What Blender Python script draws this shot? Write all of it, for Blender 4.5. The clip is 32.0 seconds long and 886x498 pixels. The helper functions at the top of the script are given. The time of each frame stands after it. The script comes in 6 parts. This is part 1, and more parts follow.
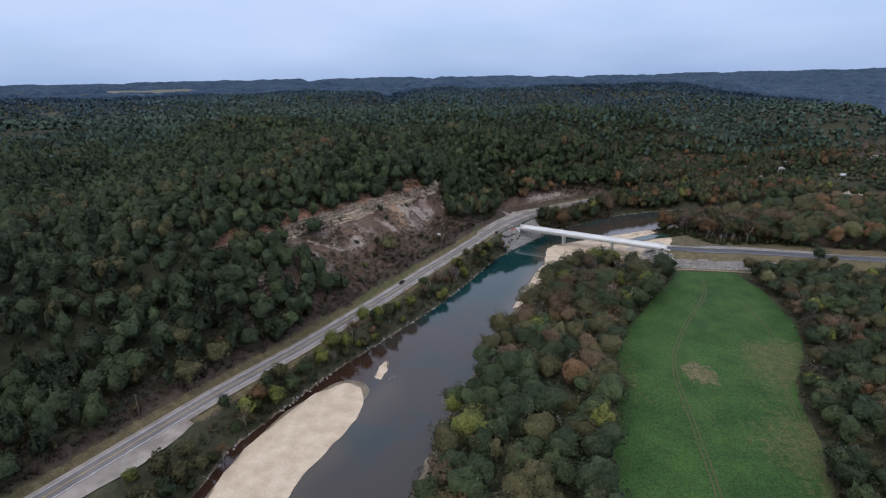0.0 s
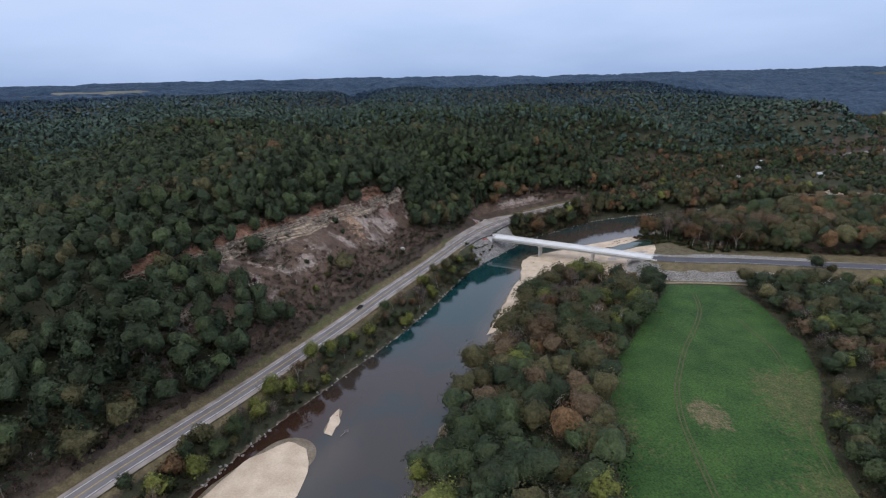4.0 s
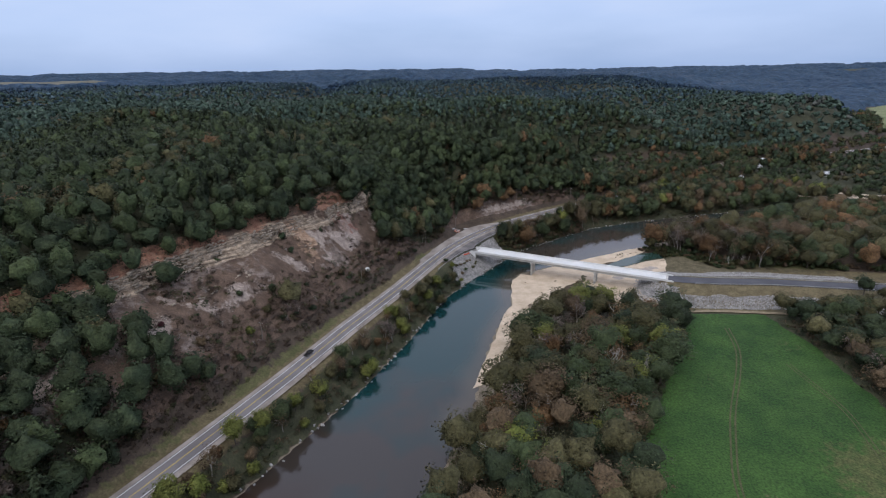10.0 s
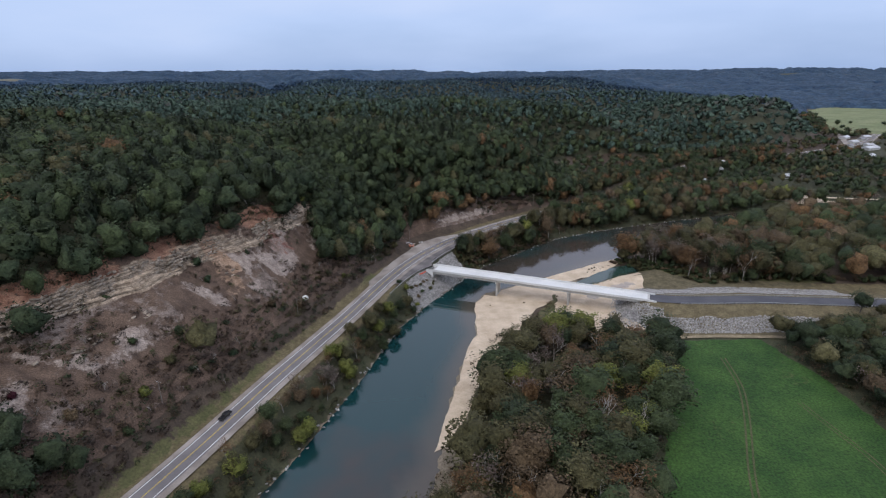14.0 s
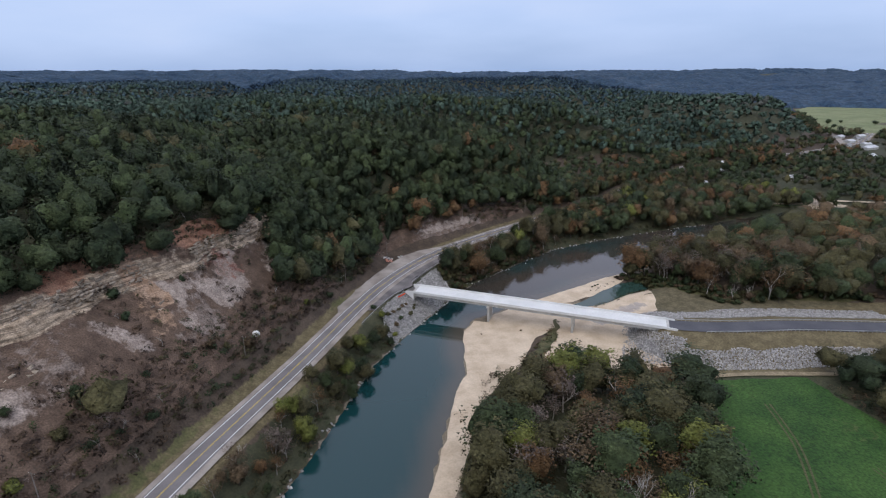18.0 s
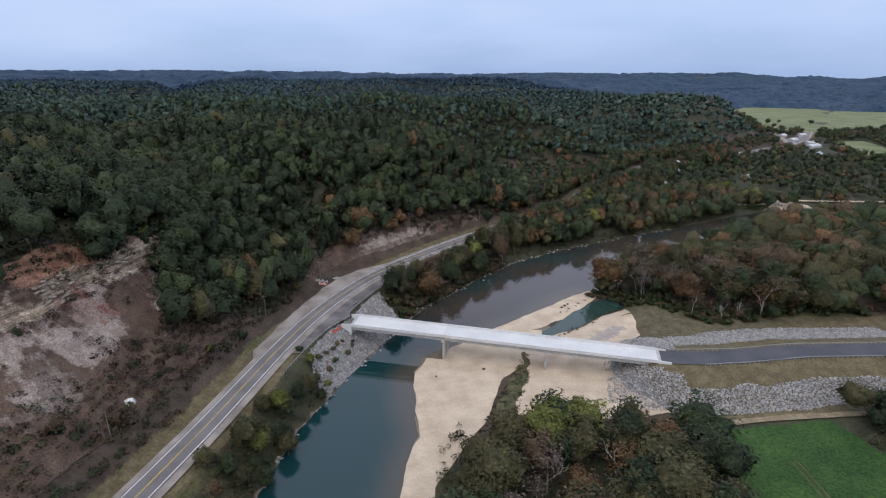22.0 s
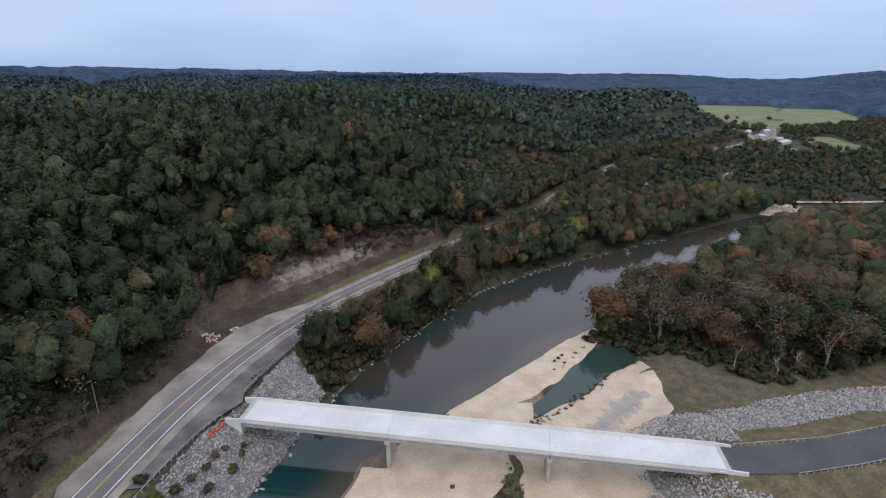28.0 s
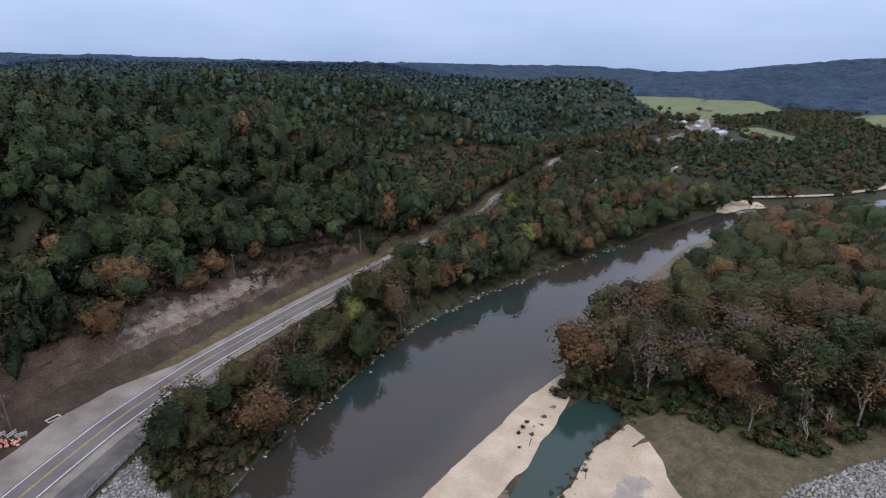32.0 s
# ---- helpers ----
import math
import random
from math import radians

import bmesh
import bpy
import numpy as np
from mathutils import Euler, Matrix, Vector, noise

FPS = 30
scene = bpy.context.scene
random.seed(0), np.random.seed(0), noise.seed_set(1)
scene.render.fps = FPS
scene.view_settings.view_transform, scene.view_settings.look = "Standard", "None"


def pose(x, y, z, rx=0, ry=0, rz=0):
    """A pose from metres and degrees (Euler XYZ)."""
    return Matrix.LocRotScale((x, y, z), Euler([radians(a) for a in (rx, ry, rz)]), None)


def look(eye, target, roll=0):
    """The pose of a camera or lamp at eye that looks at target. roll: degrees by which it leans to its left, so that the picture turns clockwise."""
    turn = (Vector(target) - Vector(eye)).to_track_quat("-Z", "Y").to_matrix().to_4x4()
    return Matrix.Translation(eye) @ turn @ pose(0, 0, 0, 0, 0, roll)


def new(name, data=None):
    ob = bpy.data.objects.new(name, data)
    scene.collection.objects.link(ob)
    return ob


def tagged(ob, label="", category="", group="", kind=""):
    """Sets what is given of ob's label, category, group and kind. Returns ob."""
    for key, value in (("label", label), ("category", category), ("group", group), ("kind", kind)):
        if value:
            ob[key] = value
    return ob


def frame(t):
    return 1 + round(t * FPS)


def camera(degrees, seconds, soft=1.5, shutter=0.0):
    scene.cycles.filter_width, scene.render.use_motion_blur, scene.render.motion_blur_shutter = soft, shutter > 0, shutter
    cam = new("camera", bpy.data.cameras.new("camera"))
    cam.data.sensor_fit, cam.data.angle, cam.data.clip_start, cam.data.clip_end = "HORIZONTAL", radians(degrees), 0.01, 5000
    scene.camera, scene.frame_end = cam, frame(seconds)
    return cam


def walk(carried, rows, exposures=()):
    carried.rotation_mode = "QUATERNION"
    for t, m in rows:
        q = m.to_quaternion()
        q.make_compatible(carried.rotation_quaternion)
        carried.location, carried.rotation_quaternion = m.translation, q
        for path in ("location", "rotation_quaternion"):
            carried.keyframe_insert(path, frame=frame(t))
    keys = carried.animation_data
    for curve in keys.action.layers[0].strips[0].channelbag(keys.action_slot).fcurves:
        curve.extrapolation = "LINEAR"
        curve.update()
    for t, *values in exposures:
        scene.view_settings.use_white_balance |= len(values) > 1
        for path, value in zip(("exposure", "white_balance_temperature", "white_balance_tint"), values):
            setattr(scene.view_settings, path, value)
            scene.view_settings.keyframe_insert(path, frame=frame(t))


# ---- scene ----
cam = camera(79.50, 32.0, soft=1.15)
# seconds, place in metres, yaw, pitch, roll in degrees
PATH = [
    (0.0, -0.02, -80.19, 150.71, 5.04, -18.51, -1.43),
    (0.5, 0.20, -74.45, 150.22, 4.90, -18.48, -1.47),
    (1.0, 0.35, -68.64, 149.69, 4.79, -18.44, -1.51),
    (1.5, 0.45, -62.78, 149.13, 4.59, -18.40, -1.55),
    (2.0, 0.50, -56.86, 148.55, 3.89, -18.38, -1.58),
    (2.5, 0.52, -50.91, 147.94, 3.17, -18.39, -1.61),
    (3.0, 0.51, -44.92, 147.33, 2.65, -18.43, -1.62),
    (3.5, 0.48, -38.91, 146.70, 2.17, -18.47, -1.62),
    (4.0, 0.44, -32.88, 146.06, 1.66, -18.52, -1.60),
    (4.5, 0.38, -26.84, 145.42, 1.35, -18.55, -1.57),
    (6.5, 0.17, -2.66, 142.80, 0.29, -18.75, -1.36),
    (7.0, 0.14, 3.37, 142.14, 0.20, -18.78, -1.32),
    (7.5, 0.14, 9.40, 141.48, 0.13, -18.82, -1.28),
    (8.0, 0.16, 15.41, 140.82, 0.04, -18.88, -1.25),
    (8.5, 0.20, 21.41, 140.15, -0.06, -18.95, -1.21),
    (9.0, 0.27, 27.39, 139.48, -0.16, -19.03, -1.16),
    (9.5, 0.38, 33.37, 138.81, -0.38, -19.11, -1.10),
    (10.0, 0.52, 39.33, 138.14, -0.96, -19.16, -1.04),
    (10.5, 0.70, 45.28, 137.45, -1.80, -19.19, -0.98),
    (11.0, 0.92, 51.21, 136.76, -2.62, -19.19, -0.91),
    (11.5, 1.18, 57.14, 136.06, -3.43, -19.16, -0.84),
    (12.0, 1.49, 63.06, 135.35, -4.08, -19.13, -0.77),
    (12.5, 1.84, 68.97, 134.63, -4.67, -19.10, -0.70),
    (13.0, 2.23, 74.88, 133.90, -5.19, -19.06, -0.63),
    (13.5, 2.68, 80.79, 133.15, -5.68, -19.03, -0.57),
    (14.0, 3.18, 86.70, 132.38, -6.07, -19.01, -0.52),
    (14.5, 3.72, 92.61, 131.59, -6.29, -19.01, -0.47),
    (16.5, 6.43, 116.33, 128.24, -7.14, -18.95, -0.38),
    (17.0, 7.25, 122.29, 127.34, -7.40, -18.96, -0.39),
    (17.5, 8.12, 128.28, 126.41, -7.69, -18.96, -0.40),
    (18.0, 9.05, 134.28, 125.46, -7.97, -18.94, -0.40),
    (18.5, 10.03, 140.31, 124.48, -8.34, -18.90, -0.40),
    (19.0, 11.08, 146.36, 123.48, -9.07, -18.86, -0.38),
    (19.5, 12.18, 152.44, 122.45, -10.18, -18.82, -0.34),
    (20.0, 13.35, 158.55, 121.39, -11.27, -18.79, -0.29),
    (20.5, 14.57, 164.69, 120.30, -12.28, -18.77, -0.23),
    (21.0, 15.86, 170.86, 119.19, -13.05, -18.74, -0.17),
    (21.5, 17.21, 177.06, 118.06, -13.49, -18.71, -0.11),
    (22.0, 18.63, 183.30, 116.91, -13.76, -18.68, -0.05),
    (22.5, 20.11, 189.57, 115.73, -13.94, -18.64, -0.00),
    (23.0, 21.67, 195.88, 114.54, -14.06, -18.60, 0.04),
    (23.5, 23.29, 202.21, 113.34, -14.14, -18.57, 0.07),
    (24.0, 24.98, 208.58, 112.13, -14.28, -18.56, 0.10),
    (24.5, 26.75, 214.98, 110.91, -14.62, -18.55, 0.12),
    (25.0, 28.59, 221.40, 109.69, -14.99, -18.56, 0.14),
    (25.5, 30.51, 227.85, 108.48, -15.15, -18.56, 0.16),
    (27.5, 39.04, 253.80, 103.81, -17.90, -18.57, 0.25),
    (28.0, 41.39, 260.31, 102.73, -18.98, -18.57, 0.29),
    (28.5, 43.85, 266.80, 101.70, -20.47, -18.58, 0.33),
    (29.0, 46.41, 273.29, 100.72, -21.78, -18.62, 0.39),
    (29.5, 49.08, 279.75, 99.82, -22.95, -18.70, 0.46),
    (30.0, 51.85, 286.17, 99.01, -24.07, -18.80, 0.55),
    (30.5, 54.75, 292.55, 98.28, -24.98, -18.94, 0.64),
    (31.0, 57.77, 298.88, 97.67, -25.56, -19.09, 0.73),
    (31.5, 60.92, 305.14, 97.18, -25.90, -19.24, 0.82),
    (32.0, 64.21, 311.32, 96.83, -26.09, -19.37, 0.90),
]
walk(cam, [(t, pose(x, y, z, 90 + pitch, 0, yaw) @ pose(0, 0, 0, 0, 0, roll)) for t, x, y, z, yaw, pitch, roll in PATH])

# ---------------------------------------------------------------- light
world = bpy.data.worlds.new("world")
scene.world = world
world.use_nodes = True
wn, wl = world.node_tree.nodes, world.node_tree.links
wn.clear()
sky = wn.new("ShaderNodeTexSky")
sky.sky_type = "NISHITA"
sky.sun_disc = False
sky.sun_elevation = radians(56)
sky.sun_rotation = radians(150)
sky.air_density, sky.dust_density, sky.ozone_density = 1.0, 1.0, 1.5
coord = wn.new("ShaderNodeTexCoord")
split = wn.new("ShaderNodeSeparateXYZ")
wl.new(coord.outputs["Generated"], split.inputs[0])
stretch = wn.new("ShaderNodeMapping")
stretch.inputs["Scale"].default_value = (2.2, 2.2, 9.0)
wl.new(coord.outputs["Generated"], stretch.inputs[0])
puffs = wn.new("ShaderNodeTexNoise")
puffs.inputs["Scale"].default_value = 1.3
puffs.inputs["Detail"].default_value = 5.0
wl.new(stretch.outputs[0], puffs.inputs[0])
tall = wn.new("ShaderNodeMath")
tall.operation = "MULTIPLY_ADD"
tall.inputs[1].default_value = 0.16
wl.new(puffs.outputs[0], tall.inputs[0])
wl.new(split.outputs[2], tall.inputs[2])
deck_ramp = wn.new("ShaderNodeValToRGB")
deck_ramp.color_ramp.elements[0].position = 0.055
deck_ramp.color_ramp.elements[0].color = (0.36, 0.51, 0.83, 1)
deck_ramp.color_ramp.elements[1].position = 0.30
deck_ramp.color_ramp.elements[1].color = (0.80, 0.88, 1.14, 1)
mid = deck_ramp.color_ramp.elements.new(0.15)
mid.color = (0.53, 0.68, 1.03, 1)
wl.new(tall.outputs[0], deck_ramp.inputs[0])
bg_sky, bg_cloud, both, out = (wn.new("ShaderNodeBackground"), wn.new("ShaderNodeBackground"), wn.new("ShaderNodeMixShader"), wn.new("ShaderNodeOutputWorld"))
wl.new(sky.outputs[0], bg_sky.inputs[0])
bg_sky.inputs[1].default_value = 0.08
wl.new(deck_ramp.outputs[0], bg_cloud.inputs[0])
bg_cloud.inputs[1].default_value = 1.0
both.inputs[0].default_value = 0.85
wl.new(bg_sky.outputs[0], both.inputs[1])
wl.new(bg_cloud.outputs[0], both.inputs[2])
wl.new(both.outputs[0], out.inputs[0])
sun = new("sun", bpy.data.lights.new("sun", "SUN"))
sun.data.energy = 1.25
sun.data.angle = radians(70)
sun.data.color = (1.0, 0.92, 0.80)
sun.matrix_world = look((0, 0, 300), (50, 100, 130))
scene.view_settings.exposure = 0.0


# ---------------------------------------------------------------- materials
def material(name, low, high, scale, rough=0.85, bump=0.0, detail=6.0, island=0.0, fine=0.0, grit=0.28, metal=0.0, spec=0.3, mid_at=(0.35, 0.65)):
    """A surface of two tones mixed by noise of that scale (metres of a patch), with an optional finer grain and relief."""
    m = bpy.data.materials.new(name)
    m.use_nodes = True
    n, l = m.node_tree.nodes, m.node_tree.links
    b = n["Principled BSDF"]
    b.inputs["Roughness"].default_value = rough
    b.inputs["Metallic"].default_value = metal
    b.inputs["Specular IOR Level"].default_value = spec
    geo = n.new("ShaderNodeNewGeometry")
    tex = n.new("ShaderNodeTexNoise")
    tex.inputs["Scale"].default_value = 1.0 / scale
    tex.inputs["Detail"].default_value = detail
    l.new(geo.outputs["Position"], tex.inputs[0])
    ramp = n.new("ShaderNodeValToRGB")
    ramp.color_ramp.elements[0].position, ramp.color_ramp.elements[1].position = mid_at
    ramp.color_ramp.elements[0].color = (*low, 1)
    ramp.color_ramp.elements[1].color = (*high, 1)
    l.new(tex.outputs[0], ramp.inputs[0])
    colour = ramp.outputs[0]
    if fine:
        grain = n.new("ShaderNodeTexNoise")
        grain.inputs["Scale"].default_value = 1.0 / fine
        grain.inputs["Detail"].default_value = 4.0
        l.new(geo.outputs["Position"], grain.inputs[0])
        span = n.new("ShaderNodeMapRange")
        span.inputs[1].default_value, span.inputs[2].default_value = 0.3, 0.7
        span.inputs[3].default_value, span.inputs[4].default_value = 1 - grit, 1 + grit
        l.new(grain.outputs[0], span.inputs[0])
        mul = n.new("ShaderNodeVectorMath")
        mul.operation = "SCALE"
        l.new(colour, mul.inputs[0])
        l.new(span.outputs[0], mul.inputs["Scale"])
        colour = mul.outputs[0]
    if island:
        span = n.new("ShaderNodeMapRange")
        span.inputs[3].default_value, span.inputs[4].default_value = 1 - island, 1 + island
        l.new(geo.outputs["Random Per Island"], span.inputs[0])
        mul = n.new("ShaderNodeVectorMath")
        mul.operation = "SCALE"
        l.new(colour, mul.inputs[0])
        l.new(span.outputs[0], mul.inputs["Scale"])
        colour = mul.outputs[0]
    l.new(colour, b.inputs["Base Color"])
    if bump:
        bn = n.new("ShaderNodeBump")
        bn.inputs["Strength"].default_value = bump
        bn.inputs["Distance"].default_value = 0.3
        l.new(tex.outputs[0], bn.inputs["Height"])
        l.new(bn.outputs[0], b.inputs["Normal"])
    return m


def layered(name, base, layers, fine=0.6, grit=0.28, bump=0.5, beds="", depth=0.6):
    """A ground of several covers: each layer lies where its weight, an attribute of the mesh, is high, with a ragged edge."""
    m = material(name, base[0], base[1], base[2])
    n, l = m.node_tree.nodes, m.node_tree.links
    b = n["Principled BSDF"]
    colour = b.inputs["Base Color"].links[0].from_socket
    geo = n.new("ShaderNodeNewGeometry")
    rag = n.new("ShaderNodeTexNoise")
    rag.inputs["Scale"].default_value = 0.35
    rag.inputs["Detail"].default_value = 7.0
    rag.inputs["Roughness"].default_value = 0.65
    l.new(geo.outputs["Position"], rag.inputs[0])
    for weight, low, high, scale in layers:
        at = n.new("ShaderNodeAttribute")
        at.attribute_name = weight
        add = n.new("ShaderNodeMath")
        add.operation = "ADD"
        l.new(at.outputs["Fac"], add.inputs[0])
        l.new(rag.outputs[0], add.inputs[1])
        edge = n.new("ShaderNodeMapRange")
        edge.interpolation_type = "SMOOTHSTEP"
        edge.inputs[1].default_value, edge.inputs[2].default_value = 0.90, 1.12
        l.new(add.outputs[0], edge.inputs[0])
        tex = n.new("ShaderNodeTexNoise")
        tex.inputs["Scale"].default_value = 1.0 / scale
        tex.inputs["Detail"].default_value = 7.0
        l.new(geo.outputs["Position"], tex.inputs[0])
        ramp = n.new("ShaderNodeValToRGB")
        ramp.color_ramp.elements[0].position, ramp.color_ramp.elements[1].position = 0.35, 0.65
        ramp.color_ramp.elements[0].color = (*low, 1)
        ramp.color_ramp.elements[1].color = (*high, 1)
        l.new(tex.outputs[0], ramp.inputs[0])
        mix = n.new("ShaderNodeMix")
        mix.data_type = "RGBA"
        l.new(edge.outputs[0], mix.inputs["Factor"])
        l.new(colour, mix.inputs[6])
        l.new(ramp.outputs[0], mix.inputs[7])
        colour = mix.outputs[2]
    grain = n.new("ShaderNodeTexNoise")
    grain.inputs["Scale"].default_value = 1.0 / fine
    grain.inputs["Detail"].default_value = 5.0
    l.new(geo.outputs["Position"], grain.inputs[0])
    span = n.new("ShaderNodeMapRange")
    span.inputs[1].default_value, span.inputs[2].default_value = 0.3, 0.7
    span.inputs[3].default_value, span.inputs[4].default_value = 1 - grit, 1 + grit
    l.new(grain.outputs[0], span.inputs[0])
    if beds:
        # level beds of paler and darker stone
        squash = n.new("ShaderNodeMapping")
        squash.inputs["Scale"].default_value = (0.05, 0.05, 1.5)
        l.new(geo.outputs["Position"], squash.inputs[0])
        bed = n.new("ShaderNodeTexNoise")
        bed.inputs["Scale"].default_value = 1.0
        bed.inputs["Detail"].default_value = 4.0
        bed.inputs["Roughness"].default_value = 0.7
        l.new(squash.outputs[0], bed.inputs[0])
        wide = n.new("ShaderNodeMapRange")
        wide.inputs[1].default_value, wide.inputs[2].default_value = 0.34, 0.64
        wide.inputs[3].default_value, wide.inputs[4].default_value = -depth, depth * 0.5
        l.new(bed.outputs[0], wide.inputs[0])
        at = n.new("ShaderNodeAttribute")
        at.attribute_name = beds
        much = n.new("ShaderNodeMath")
        much.operation = "MULTIPLY_ADD"
        much.inputs[2].default_value = 1.0
        l.new(wide.outputs[0], much.inputs[0])
        l.new(at.outputs["Fac"], much.inputs[1])
        mul = n.new("ShaderNodeVectorMath")
        mul.operation = "SCALE"
        l.new(colour, mul.inputs[0])
        l.new(much.outputs[0], mul.inputs["Scale"])
        colour = mul.outputs[0]
    mul = n.new("ShaderNodeVectorMath")
    mul.operation = "SCALE"
    l.new(colour, mul.inputs[0])
    l.new(span.outputs[0], mul.inputs["Scale"])
    l.new(mul.outputs[0], b.inputs["Base Color"])
    bn = n.new("ShaderNodeBump")
    bn.inputs["Strength"].default_value = bump
    bn.inputs["Distance"].default_value = 0.4
    l.new(grain.outputs[0], bn.inputs["Height"])
    l.new(bn.outputs[0], b.inputs["Normal"])
    return m


def foliage(name, low, high, drift=8, clump=1.1, island=0.22):
    """Leaves: two tones in drifts, mottled by clumps of leaves, with a lighter or darker tint for each tree and each spray."""
    m = material(name, low, high, drift, rough=0.75, island=island, fine=clump, grit=0.42, spec=0.18)
    n, l = m.node_tree.nodes, m.node_tree.links
    b = n["Principled BSDF"]
    colour = b.inputs["Base Color"].links[0].from_socket
    at = n.new("ShaderNodeAttribute")
    at.attribute_name = "tint"
    add = n.new("ShaderNodeMath")
    add.operation = "ADD"
    add.inputs[1].default_value = 1.0
    l.new(at.outputs["Fac"], add.inputs[0])
    mul = n.new("ShaderNodeVectorMath")
    mul.operation = "SCALE"
    l.new(colour, mul.inputs[0])
    l.new(add.outputs[0], mul.inputs["Scale"])
    l.new(mul.outputs[0], b.inputs["Base Color"])
    geo = n.new("ShaderNodeNewGeometry")
    tuft = n.new("ShaderNodeTexNoise")
    tuft.inputs["Scale"].default_value = 1.0 / (clump * 0.6)
    tuft.inputs["Detail"].default_value = 3.0
    l.new(geo.outputs["Position"], tuft.inputs[0])
    bn = n.new("ShaderNodeBump")
    bn.inputs["Strength"].default_value = 0.9
    bn.inputs["Distance"].default_value = clump * 0.9
    l.new(tuft.outputs[0], bn.inputs["Height"])
    l.new(bn.outputs[0], b.inputs["Normal"])
    return m


LEAF = {
    "pine": foliage("leaf_pine", (0.026, 0.038, 0.020), (0.042, 0.058, 0.030)),
    "dark": foliage("leaf_dark", (0.029, 0.045, 0.023), (0.052, 0.068, 0.033)),
    "green": foliage("leaf_green", (0.040, 0.058, 0.025), (0.066, 0.087, 0.038)),
    "olive": foliage("leaf_olive", (0.064, 0.062, 0.028), (0.102, 0.093, 0.044)),
    "bright": foliage("leaf_bright", (0.110, 0.130, 0.030), (0.180, 0.190, 0.050)),
    "rust": foliage("leaf_rust", (0.115, 0.066, 0.032), (0.172, 0.104, 0.050)),
    "brown": foliage("leaf_brown", (0.100, 0.071, 0.042), (0.152, 0.108, 0.064)),
    "grey": foliage("leaf_grey", (0.119, 0.094, 0.079), (0.180, 0.140, 0.118)),
    "red": foliage("leaf_red", (0.060, 0.016, 0.024), (0.095, 0.024, 0.034)),
    "twig": foliage("leaf_twig", (0.058, 0.042, 0.033), (0.098, 0.071, 0.057), 14, 0.6),
    "sere": foliage("leaf_sere", (0.087, 0.060, 0.039), (0.129, 0.088, 0.056), 14, 0.6),
}
# far foliage: distance haze is mixed into these base colours, bluer set by set
FAR_HAZE_LEAF = [foliage("leaf_far_haze_dark", (0.042, 0.072, 0.056), (0.067, 0.104, 0.079), 60, 3.0),
            foliage("leaf_far_haze_green", (0.055, 0.092, 0.067), (0.087, 0.127, 0.092), 60, 3.0),
            foliage("leaf_far_haze_brown", (0.081, 0.088, 0.077), (0.111, 0.117, 0.100), 60, 3.0)]
MID_HAZE_LEAF = [foliage("leaf_mid_haze_dark", (0.041, 0.076, 0.093), (0.066, 0.108, 0.125), 60, 5.0),
            foliage("leaf_mid_haze_green", (0.054, 0.090, 0.100), (0.084, 0.125, 0.135), 60, 5.0)]
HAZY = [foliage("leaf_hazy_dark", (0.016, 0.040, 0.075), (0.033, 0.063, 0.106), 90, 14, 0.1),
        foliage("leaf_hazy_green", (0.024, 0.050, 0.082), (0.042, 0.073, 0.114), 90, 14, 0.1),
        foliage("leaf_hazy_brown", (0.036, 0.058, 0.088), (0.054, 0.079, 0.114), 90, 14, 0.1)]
BARK = material("bark", (0.060, 0.050, 0.042), (0.115, 0.100, 0.088), 0.6, fine=0.1)
BARK_PALE = material("bark_pale", (0.24, 0.22, 0.19), (0.38, 0.36, 0.33), 0.8, fine=0.1)
FIELD = layered("field_grass", ((0.022, 0.060, 0.011), (0.042, 0.094, 0.018), 14), [("straw", (0.054, 0.078, 0.022), (0.090, 0.100, 0.034), 4), ("bare", (0.095, 0.092, 0.042), (0.150, 0.128, 0.066), 3)], fine=0.8, grit=0.45, bump=0.5)
LAWN = material("lawn_grass", (0.050, 0.078, 0.024), (0.082, 0.108, 0.036), 8, fine=0.8)
TRACK = material("field_track", (0.062, 0.072, 0.028), (0.090, 0.090, 0.040), 3, fine=0.5)
BARE = material("bare_earth", (0.20, 0.16, 0.10), (0.29, 0.235, 0.15), 3, fine=0.5)
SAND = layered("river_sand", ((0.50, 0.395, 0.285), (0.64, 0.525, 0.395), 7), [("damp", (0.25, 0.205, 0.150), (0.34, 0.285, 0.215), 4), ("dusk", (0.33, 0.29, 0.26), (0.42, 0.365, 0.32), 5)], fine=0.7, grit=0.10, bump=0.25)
ASPHALT = material("asphalt", (0.150, 0.138, 0.141), (0.205, 0.190, 0.190), 9, fine=0.5, rough=0.9, grit=0.07)
ASPHALT_WORN = material("asphalt_worn", (0.105, 0.096, 0.096), (0.22, 0.20, 0.195), 7, fine=0.7, rough=0.9, grit=0.10)
ASPHALT_NEW = material("asphalt_new", (0.075, 0.076, 0.088), (0.100, 0.100, 0.112), 9, fine=0.5, rough=0.9, grit=0.07)
GRAVEL = material("shoulder_gravel", (0.22, 0.19, 0.165), (0.36, 0.32, 0.285), 7, fine=0.6, grit=0.10)
PAINT = material("road_paint_white", (0.70, 0.70, 0.70), (0.84, 0.84, 0.84), 2, fine=0.4, grit=0.07)
YELLOW = material("road_paint_yellow", (0.55, 0.40, 0.08), (0.68, 0.50, 0.12), 2, fine=0.4)
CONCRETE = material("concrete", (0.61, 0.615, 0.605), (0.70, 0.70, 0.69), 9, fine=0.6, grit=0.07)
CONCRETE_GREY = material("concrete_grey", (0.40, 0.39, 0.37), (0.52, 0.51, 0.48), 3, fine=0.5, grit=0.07)
